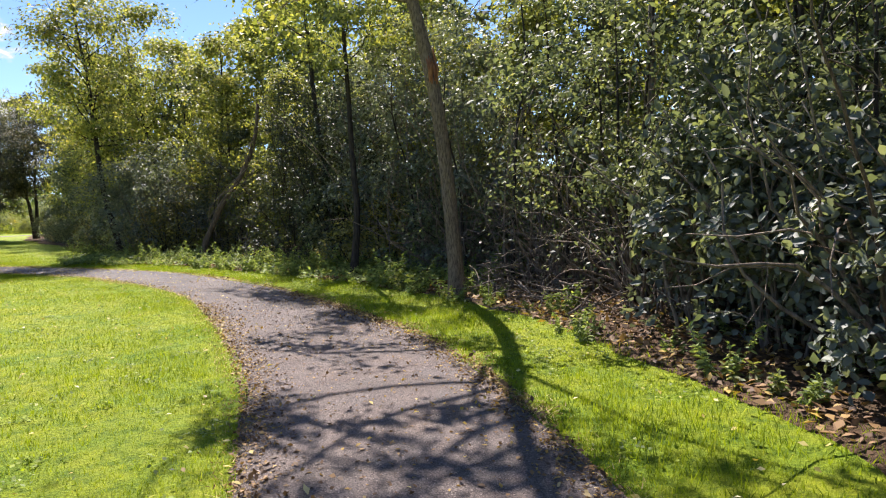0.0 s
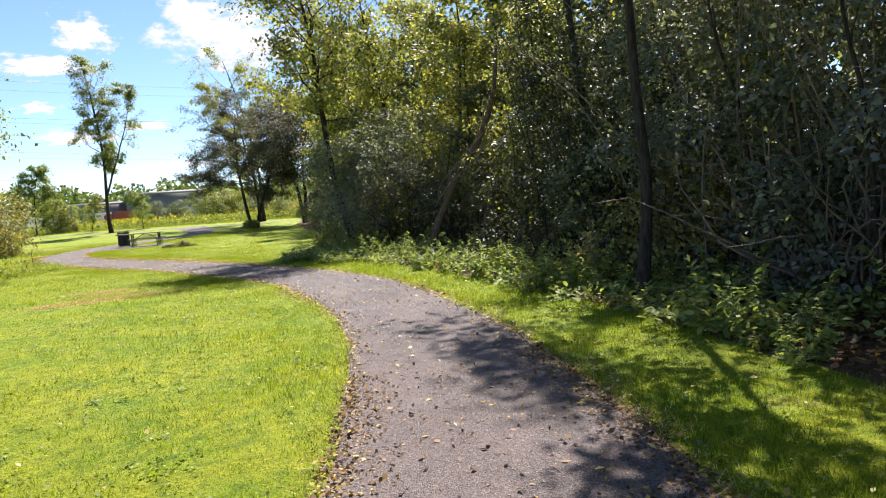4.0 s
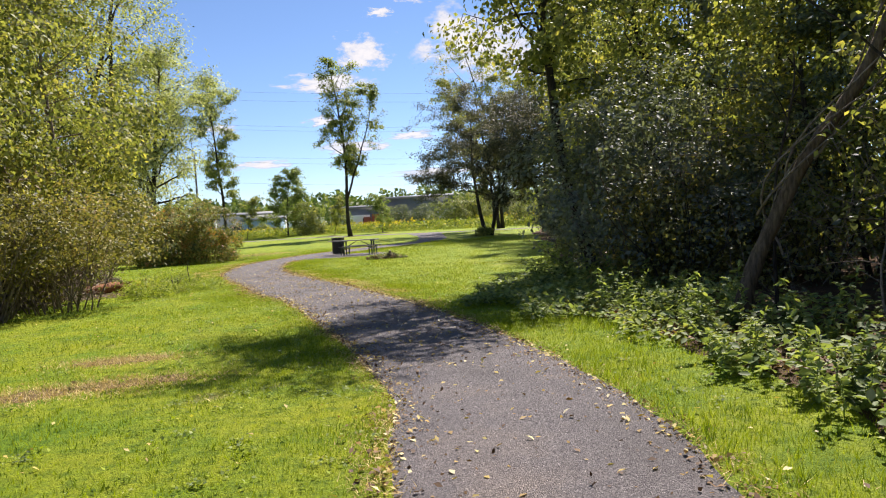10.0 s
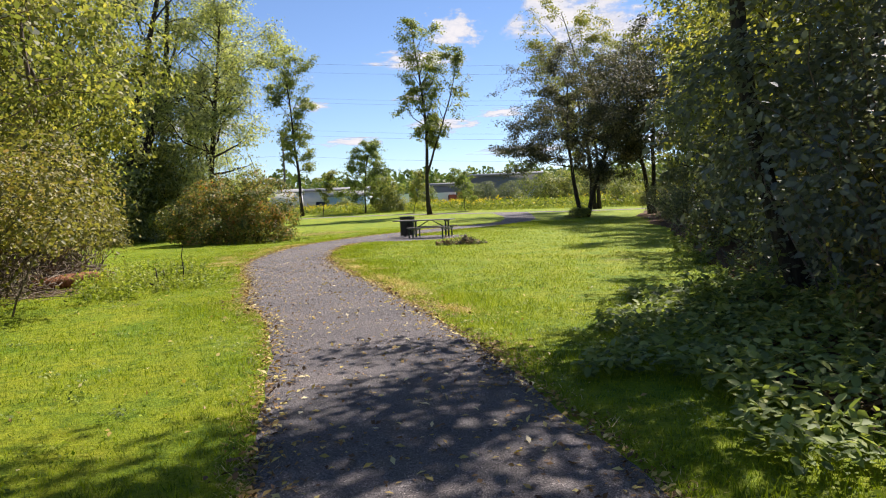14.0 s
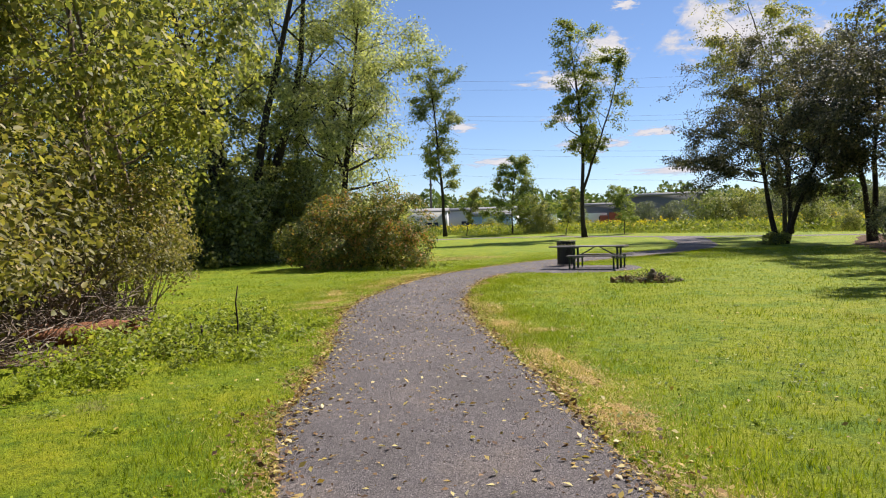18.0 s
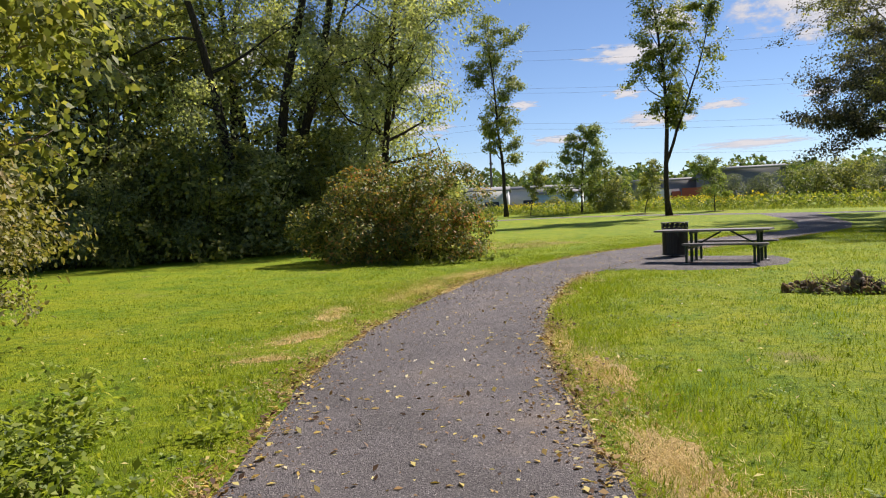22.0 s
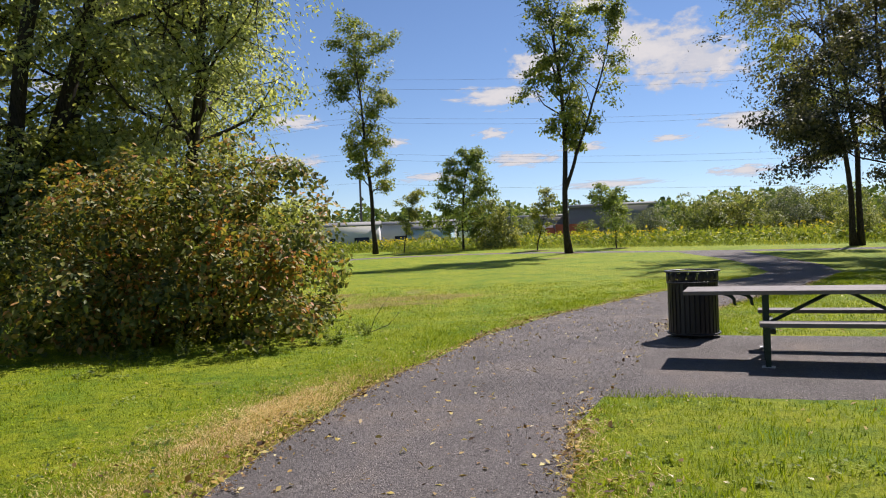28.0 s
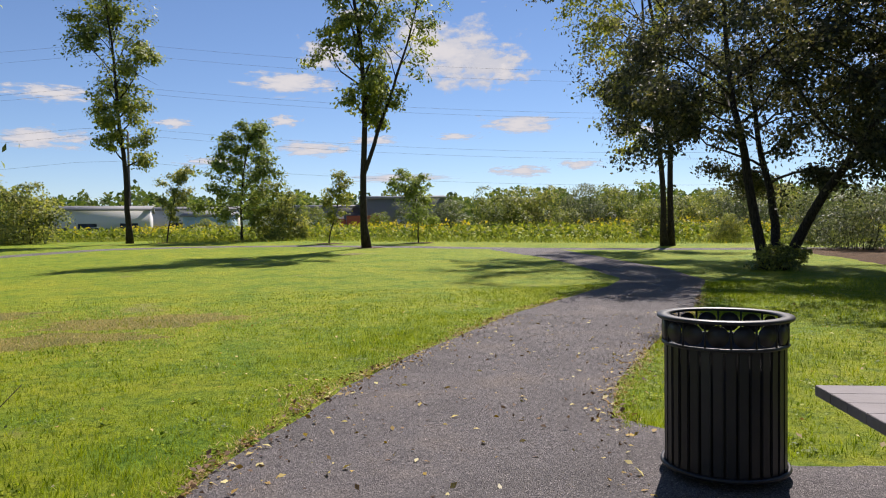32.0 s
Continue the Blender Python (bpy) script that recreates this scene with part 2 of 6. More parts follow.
LEAF_FERNY = leaf_material("locust_leaf", [(0.1, (0.1478, 0.1799, 0.0997)), (0.5, (0.3445, 0.3794, 0.2006)), (0.85, (0.5073, 0.5229, 0.2614)), (1, (0.6888, 0.6445, 0.2675))], 0.55, 0.62, 0.35)
LEAF_LONE = leaf_material("deep_green_leaf", [(0.1, (0.075, 0.1, 0.034)), (0.5, (0.2, 0.24, 0.072)), (0.85, (0.33, 0.35, 0.095)), (1.0, (0.48, 0.44, 0.11))], 0.5, 0.5, 0.35)
LEAF_AUTUMN = leaf_material("turning_leaf", [(0.08, (0.059, 0.0816, 0.0321)), (0.45, (0.1637, 0.1956, 0.0556)), (0.7, (0.3274, 0.2966, 0.0766)), (0.86, (0.4845, 0.2594, 0.0988)), (1, (0.55, 0.173, 0.0803))], 0.55, 0.36, 0.3)
LEAF_SMOKY = leaf_material("grey_purple_leaf", [(0.1, (0.0331, 0.0378, 0.0328)), (0.5, (0.0827, 0.0893, 0.0591)), (0.85, (0.1544, 0.1418, 0.0919)), (1.0, (0.2646, 0.21, 0.105))], 0.55, 0.42, 0.3)
LEAF_WEED = leaf_material("weed_leaf", [(0.1, (0.09, 0.125, 0.05)), (0.42, (0.2, 0.26, 0.085)), (0.75, (0.31, 0.37, 0.12)), (1.0, (0.44, 0.45, 0.14))], 0.62, 0.42, 0.25)
LEAF_FRESH = leaf_material("fresh_weed_leaf", [(0.1, (0.1, 0.145, 0.025)), (0.45, (0.24, 0.3, 0.045)), (0.8, (0.36, 0.41, 0.07)), (1.0, (0.46, 0.42, 0.12))], 0.55, 0.48, 0.3)
LEAF_GOLD = leaf_material("goldenrod", [(0.1, (0.092, 0.1323, 0.0287)), (0.5, (0.1955, 0.2415, 0.046)), (0.8, (0.345, 0.368, 0.069)), (0.94, (0.552, 0.483, 0.0575)), (1.0, (0.69, 0.552, 0.046))], 0.6, 0.4, 0.2, 1.2)
PLUME = leaf_material("goldenrod_plume", [(0.2, (0.36, 0.31, 0.04)), (0.6, (0.62, 0.48, 0.035)), (1.0, (0.72, 0.58, 0.06))], 0.7, 0.35, 0.1)
LEAF_FAR = leaf_material("distant_leaf", [(0.1, (0.05, 0.085, 0.03)), (0.5, (0.1, 0.15, 0.045)), (1.0, (0.2, 0.22, 0.07))], 0.6, 0.35, 0.2, 0.5)
BARK = bark_material("grey_brown_bark", (0.085, 0.066, 0.052), (0.32, 0.25, 0.195))
BARK_DARK = bark_material("dark_bark", (0.02, 0.017, 0.015), (0.075, 0.06, 0.05))
BARK_RIDGED = bark_material("ridged_brown_bark", (0.07, 0.052, 0.04), (0.31, 0.235, 0.175), 2.4)
BARK_TAN = bark_material("tan_bark", (0.06, 0.042, 0.028), (0.2, 0.145, 0.1))
SCAR = bark_material("torn_wood", (0.14, 0.05, 0.025), (0.42, 0.2, 0.11))
DEAD = bark_material("dead_wood", (0.09, 0.07, 0.055), (0.33, 0.27, 0.21))
ROTTEN = bark_material("rotten_red_wood", (0.12, 0.045, 0.02), (0.4, 0.19, 0.1))

# ---- mesh helpers ----


class Geo:
    """Collects corners and faces of one mesh."""

    def __init__(self):
        self.v, self.q, self.t, self.n = [], [], [], 0

    def add(self, verts, quads=None, tris=None):
        verts = np.asarray(verts, float).reshape(-1, 3)
        self.v.append(verts)
        if quads is not None and len(quads):
            self.q.append(np.asarray(quads, int).reshape(-1, 4) + self.n)
        if tris is not None and len(tris):
            self.t.append(np.asarray(tris, int).reshape(-1, 3) + self.n)
        self.n += len(verts)

    def tube(self, pts, radii, sides=6, cap=True):
        pts = np.asarray(pts, float)
        radii = np.broadcast_to(np.asarray(radii, float), (len(pts),))
        d = np.gradient(pts, axis=0)
        d /= np.linalg.norm(d, axis=1)[:, None] + 1e-9
        ref = np.array([1.0, 0, 0]) if abs(d[0][2]) > 0.6 else np.array([0, 0, 1.0])
        u = np.cross(d, ref)
        u /= np.linalg.norm(u, axis=1)[:, None] + 1e-9
        w = np.cross(d, u)
        a = np.arange(sides) * 2 * np.pi / sides
        ring = pts[:, None] + radii[:, None, None] * (np.cos(a)[None, :, None] * u[:, None] + np.sin(a)[None, :, None] * w[:, None])
        n, k = len(pts), np.arange(sides)
        quads = []
        for i in range(n - 1):
            quads.append(np.stack([i * sides + k, i * sides + (k + 1) % sides, (i + 1) * sides + (k + 1) % sides, (i + 1) * sides + k], 1))
        tris = []
        verts = ring.reshape(-1, 3)
        if cap:
            verts = np.concatenate([verts, pts[:1], pts[-1:]])
            tris = [(n * sides, (j + 1) % sides, j) for j in k] + [(n * sides + 1, (n - 1) * sides + j, (n - 1) * sides + (j + 1) % sides) for j in k]
        self.add(verts, np.concatenate(quads), tris)

    def box(self, lo, hi):
        x0, y0, z0 = lo
        x1, y1, z1 = hi
        v = [(x0, y0, z0), (x1, y0, z0), (x1, y1, z0), (x0, y1, z0), (x0, y0, z1), (x1, y0, z1), (x1, y1, z1), (x0, y1, z1)]
        self.add(v, [(3, 2, 1, 0), (4, 5, 6, 7), (0, 1, 5, 4), (1, 2, 6, 5), (2, 3, 7, 6), (3, 0, 4, 7)])

    def leaves(self, p, length, rng, up=0.5, droop=0.15, slim=0.5, heading=None, out=None, oval=False):
        """Folded leaves that start at the points p; out turns their faces outwards, oval rounds them."""
        n = len(p)
        length = np.broadcast_to(length, (n,)) * rng.uniform(0.65, 1.3, n)
        nor = rng.normal(size=(n, 3)) * (1.0 if out is None else 0.6) + np.array([0, 0, up * 1.6 if out is None else up])
        if out is not None:
            nor += out
        nor /= np.linalg.norm(nor, axis=1)[:, None] + 1e-9
        d = rng.normal(size=(n, 3)) - np.array([0, 0, droop])
        if heading is not None:
            d = d * 0.6 + heading
        d -= (d * nor).sum(1)[:, None] * nor
        d /= np.linalg.norm(d, axis=1)[:, None] + 1e-9
        s = np.cross(nor, d) * (length * slim * 0.5)[:, None]
        f = nor * (length * 0.1)[:, None]
        tip = p + d * length[:, None]
        if not oval:
            mid = p + d * (length * 0.45)[:, None]
            self.add(np.stack([p, mid + s + f, tip, mid - s + f], 1).reshape(-1, 3), np.arange(4 * n).reshape(-1, 4))
            return
        a, b = p + d * (length * 0.26)[:, None] + f, p + d * (length * 0.66)[:, None] + f
        v = np.stack([p, a + 0.86 * s, b + 0.78 * s, tip, b - 0.78 * s, a - 0.86 * s], 1).reshape(-1, 3)
        k = np.arange(n)[:, None] * 6
        self.add(v, np.concatenate([k + np.array([0, 1, 2, 3]), k + np.array([0, 3, 4, 5])]))

    def blades(self, p, height, width, rng, lean=0.35):
        n = len(p)
        h = np.broadcast_to(height, (n,)) * rng.uniform(0.5, 1.4, n)
        a = rng.uniform(0, 2 * np.pi, n)
        s = np.stack([np.cos(a), np.sin(a), 0 * a], 1) * (np.broadcast_to(width, (n,)) * 0.5)[:, None]
        tip = p + np.stack([rng.normal(0, lean, n) * h, rng.normal(0, lean, n) * h, h], 1)
        self.add(np.stack([p - s, p + s, tip], 1).reshape(-1, 3), None, np.arange(3 * n).reshape(-1, 3))

    def mesh(self, name, mat, smooth=False):
        me = bpy.data.meshes.new(name)
        v = np.concatenate(self.v)
        q = np.concatenate(self.q) if self.q else np.zeros((0, 4), int)
        t = np.concatenate(self.t) if self.t else np.zeros((0, 3), int)
        idx = np.concatenate([q.ravel(), t.ravel()]).astype(np.int32)
        start = np.concatenate([np.arange(len(q)) * 4, len(q) * 4 + np.arange(len(t)) * 3]).astype(np.int32)
        me.vertices.add(len(v))
        me.vertices.foreach_set("co", v.astype(np.float32).ravel())
        me.loops.add(len(idx))
        me.loops.foreach_set("vertex_index", idx)
        me.polygons.add(len(start))
        me.polygons.foreach_set("loop_start", start)
        if smooth:
            me.polygons.foreach_set("use_smooth", np.ones(len(start), bool))
        me.update(calc_edges=True)
        me.materials.append(mat)
        return me


def part(name, geo, mat, parent=None, label="", smooth=False):
    """Links a Geo or a bmesh as one mesh object under a thing or a part."""
    if isinstance(geo, Geo):
        me = geo.mesh(name, mat, smooth)
    else:
        me = bpy.data.meshes.new(name)
        geo.to_mesh(me)
        geo.free()
        me.materials.append(mat)
    ob = new(name, me)
    if parent is not None:
        ob.parent = parent
    if label:
        ob["label"] = label
    return ob


def slab(size, at=(0, 0, 0), bevel=0.006, turn=(0, 0, 0), segments=2):
    """A bevelled block as a bmesh."""
    bm = bmesh.new()
    bmesh.ops.create_cube(bm, size=1.0)
    bmesh.ops.scale(bm, vec=size, verts=bm.verts)
    bmesh.ops.bevel(bm, geom=list(bm.edges), offset=bevel, segments=segments, affect="EDGES")
    bmesh.ops.transform(bm, matrix=pose(*at, *turn), verts=bm.verts)
    return bm


# ---- plan of the ground ----
PATH_L = np.array([(-6.5, -4.5), (-4.6, -0.6), (-2.55, 2.5), (-1.46, 4.3), (-0.6, 6.1), (0.25, 8.1), (1.0, 10.0), (1.41, 11.3), (1.83, 13.2), (2.0, 15.3), (2.1, 18.0), (1.65, 20.5), (1.3, 21.9), (0.9, 23.5), (0.0, 26.9), (-0.95, 28.9), (-1.5, 31.0), (-2.2, 33.0), (-3.0, 35.3), (-3.6, 38.0), (-3.95, 41.5), (-4.0, 44.0), (-3.8, 46.1), (-3.45, 47.8), (-2.95, 50.0), (-2.25, 51.9), (-1.3, 53.6), (0.3, 56.2), (1.9, 58.4), (3.4, 60.2), (4.4, 62.0), (4.85, 66.0), (4.9, 71.0), (4.3, 77.0)])
PATH_R = np.array([(-4.6, -4.5), (-2.9, -1.2), (-1.19, 1.24), (-0.55, 2.13), (0.22, 3.24), (1.24, 5.1), (2.2, 7.9), (3.0, 10.6), (3.42, 12.5), (3.7, 14.2), (3.95, 16.6), (3.75, 19.5), (3.35, 22.1), (2.9, 24.0), (2.3, 26.2), (1.4, 29.2), (0.5, 32.0), (-0.43, 34.6), (-1.1, 36.9), (-1.45, 38.7), (-1.75, 41.0), (-1.9, 43.5), (-1.8, 45.0), (-1.4, 46.2), (-0.9, 48.0), (-0.35, 50.2), (0.12, 51.4), (1.5, 53.6), (3.4, 56.3), (4.9, 58.8), (6.1, 61.0), (6.9, 65.0), (7.1, 70.0), (7.3, 76.0)])
WOOD_E = np.array([(-3.2, -4.5), (-1.4, -1.0), (0.2, 0.9), (1.8, 3.4), (3.3, 6.0), (4.2, 9.0), (4.4, 11.4), (4.7, 13.0), (5.0, 15.2), (5.2, 17.0), (5.0, 20.0), (4.5, 23.0), (5.0, 25.4), (6.3, 29.0), (7.5, 34.0), (8.4, 38.6), (10.0, 45.0), (11.0, 52.0), (12.0, 58.0), (13.0, 64.0), (15.0, 70.0), (17.0, 74.0)])


def path_left(y):
    return np.interp(y, PATH_L[:, 1], PATH_L[:, 0])


def path_right(y):
    return np.interp(y, PATH_R[:, 1], PATH_R[:, 0])


def wood_edge(y):
    return np.interp(y, WOOD_E[:, 1], WOOD_E[:, 0])


def terrain(x, y):
    """Height of the ground: level along the walk, rising a little towards the field."""
    y = np.asarray(y, float)
    t = np.clip((y - 49.0) / 45.0, 0, 1)
    return 0.78 * (t * t * (1.6 - 0.6 * t)) ** 0.85


def ruffle(a, seed, scale=1.0):
    """A smooth wandering number for a row of values."""
    r = np.random.RandomState(seed)
    out = np.zeros(len(a))
    for k, amp in ((0.7, 1.0), (1.9, 0.6), (4.3, 0.35), (9.1, 0.22), (19.0, 0.12)):
        out += amp * np.sin(np.asarray(a) * k + r.uniform(0, 6.28))
    return out * scale


def sheet(name, mat, ys, left, right, cols, lift, kind_label, category="ground", bulge=0.0):
    """A strip of ground between two edges."""
    ys = np.asarray(ys, float)
    u = np.linspace(0, 1, cols)
    x = left[:, None] * (1 - u) + right[:, None] * u
    y = np.repeat(ys[:, None], cols, 1)
    z = terrain(x, y) + lift + bulge * (1 - (2 * u - 1) ** 2)[None]
    z[:, 0] -= lift + 0.004
    z[:, -1] -= lift + 0.004
    g = Geo()
    i, j = np.meshgrid(np.arange(len(ys) - 1), np.arange(cols - 1), indexing="ij")
    a = (i * cols + j).ravel()
    g.add(np.stack([x, y, z], -1).reshape(-1, 3), np.stack([a, a + 1, a + cols + 1, a + cols], 1))
    return tagged(part(name, g, mat, None, "", True), kind_label, category, "", "structure")


def ground():
    xs = np.concatenate([[-3000, -1200, -500, -220, -120, -80, -60], np.arange(-45, 45.1, 1.5), [60, 80, 120, 220, 500, 1200, 3000]])
    ys = np.concatenate([[-3000, -1000, -300, -100, -50, -25], np.arange(-12, 112, 1.5), [125, 150, 200, 300, 600, 1400, 4000]])
    x, y = np.meshgrid(xs, ys, indexing="ij")
    g = Geo()
    n = len(ys)
    i, j = np.meshgrid(np.arange(len(xs) - 1), np.arange(n - 1), indexing="ij")
    a = (i * n + j).ravel()
    g.add(np.stack([x, y, terrain(x, y)], -1).reshape(-1, 3), np.stack([a, a + n, a + n + 1, a + 1], 1))
    tagged(part("ground", g, LAWN, None, "", True), "mown green lawn with worn yellowish patches", "lawn", "", "structure")


ground()
ys = np.arange(-4.4, 76.5, 0.12)
sheet("path", DUST, ys, path_left(ys) + ruffle(ys, 3, 0.035), path_right(ys) + ruffle(ys, 5, 0.035), 12, 0.012, "grey stone-dust footpath with ragged edges", "path", 0.004)
ys = np.arange(-4.4, 73.0, 0.25)
we = wood_edge(ys) + ruffle(ys, 8, 0.12)
sheet("woodland_floor", SOIL, ys, we, we + 11.0, 30, 0.02, "dark leaf-strewn soil under the wood", "soil")


def patch_sheet(name, mat, at, rx, ry, turn, lift, label, seed, category="ground"):
    """A ragged flat patch on the ground."""
    n, rings = 64, 5
    a = np.linspace(0, 2 * np.pi, n, endpoint=False)
    k = np.round(a * 64 / 6.2832)
    r = np.clip(0.95 + 0.14 * (np.sin(a * 2 + seed) + 0.8 * np.sin(a * 5 + 2 * seed) + 0.6 * np.sin(a * 9 + 3 * seed) + 0.6 * np.sin(a * 17 + seed)), 0.25, 1.8)
    g = Geo()
    c, s = math.cos(turn), math.sin(turn)
    rows = []
    for k in range(1, rings + 1):
        f = k / rings
        px, py = np.cos(a) * rx * r * f, np.sin(a) * ry * r * f
        x, y = at[0] + px * c - py * s, at[1] + px * s + py * c
        rows.append(np.stack([x, y, terrain(x, y) + (lift if k < rings else -0.003)], 1))
    v = np.concatenate([[[at[0], at[1], float(terrain(at[0], at[1])) + lift]]] + rows)
    k = np.arange(n)
    quads = [np.stack([1 + i * n + k, 1 + i * n + (k + 1) % n, 1 + (i + 1) * n + (k + 1) % n, 1 + (i + 1) * n + k], 1)[:, ::-1] for i in range(rings - 1)]
    g.add(v, np.concatenate(quads), [(0, 1 + j, 1 + (j + 1) % n) for j in k])
    return tagged(part(name, g, mat, None, "", True), label, category, "", "structure")


def pad():
    """The stone-dust bay under the table and the litter bin."""
    pts = [(-2.2, 46.0), (-1.5, 45.85), (-0.4, 45.75), (0.5, 45.63), (1.4, 45.95), (2.1, 46.8), (2.38, 47.9), (2.2, 49.0), (1.2, 49.2), (0.2, 49.42), (0.02, 50.1), (-0.3, 50.6), (-1.0, 50.2), (-2.4, 49.0)]
    out = []
    for (x0, y0), (x1, y1) in zip(pts, pts[1:] + pts[:1]):
        for k in range(10):
            out.append((x0 + (x1 - x0) * k / 10, y0 + (y1 - y0) * k / 10))
    o = np.array(out)
    c = o.mean(0)
    ang = np.arange(len(o)) * 0.7
    g = Geo()
    rows = [[(*c, 0.024)]]
    for f in (0.35, 0.7, 0.94, 1.0):
        p = c + (o - c) * f
        if f == 1.0:
            p = p + np.stack([ruffle(ang, 31, 0.02), ruffle(ang, 32, 0.02)], 1)
        rows.append(np.column_stack([p, np.full(len(p), 0.024 if f < 1 else -0.002)]))
    n = len(o)
    k = np.arange(n)
    quads = [np.stack([1 + i * n + k, 1 + i * n + (k + 1) % n, 1 + (i + 1) * n + (k + 1) % n, 1 + (i + 1) * n + k], 1)[:, ::-1] for i in range(3)]
    g.add(np.concatenate(rows), np.concatenate(quads), [(0, 1 + j, 1 + (j + 1) % n) for j in k])
    tagged(part("pavement", g, DUST, None, "", True), "stone-dust bay beside the path under the table", "pavement", "", "structure")


pad()


def cross_path():
    c = np.array([(-30, 60), (-22, 68), (-16.5, 76), (-13.5, 82.5), (-9, 83.8), (-4, 83), (1, 80.3), (5.5, 77), (11, 74.5), (20, 72), (34, 70)], float)
    s = np.linspace(0, 1, 160)
    k = np.linspace(0, 1, len(c))
    p = np.stack([np.interp(s, k, c[:, 0]), np.interp(s, k, c[:, 1])], 1)
    for _ in range(6):
        p[1:-1] = (p[:-2] + p[1:-1] + p[2:]) / 3
    d = np.gradient(p, axis=0)
    d /= np.linalg.norm(d, axis=1)[:, None]
    nrm = np.stack([-d[:, 1], d[:, 0]], 1)
    g = Geo()
    u = np.linspace(-1, 1, 5)
    v = p[:, None] + nrm[:, None] * (u[None, :, None] * (0.85 + ruffle(s * 60, 4, 0.04))[:, None, None])
    z = terrain(v[..., 0], v[..., 1]) + np.array([-0.004, 0.02, 0.024, 0.02, -0.004])
    i, j = np.meshgrid(np.arange(159), np.arange(4), indexing="ij")
    a = (i * 5 + j).ravel()
    g.add(np.dstack([v, z]).reshape(-1, 3), np.stack([a, a + 1, a + 6, a + 5], 1)[:, ::-1])
    tagged(part("path_far", g, DUST, None, "", True), "grey path crossing below the wild field", "path", "", "structure")


cross_path()

# ---- plants ----


def bend(rng, start, direction, length, steps, wander=0.12, lift=0.0):
    """A wandering line of points."""
    p, d = np.array(start, float), np.array(direction, float)
    d /= np.linalg.norm(d)
    out = [p.copy()]
    for _ in range(steps):
        d = d + rng.normal(0, wander, 3) + np.array([0, 0, lift])
        d /= np.linalg.norm(d)
        p = p + d * (length / steps)
        out.append(p.copy())
    return np.array(out)


def crown_width(shape, f):
    """Relative crown radius at the relative crown height f."""
    if shape == "cone":
        return (1 - f) ** 0.75 * min(1, 0.45 + 2.2 * f)
    if shape == "vase":
        return (0.4 + 0.75 * f) * (1 - max(0, f - 0.75) * 1.8)
    return math.sqrt(max(0.04, 1 - (2 * f - 1) ** 2)) * (0.75 + 0.25 * (1 - f))


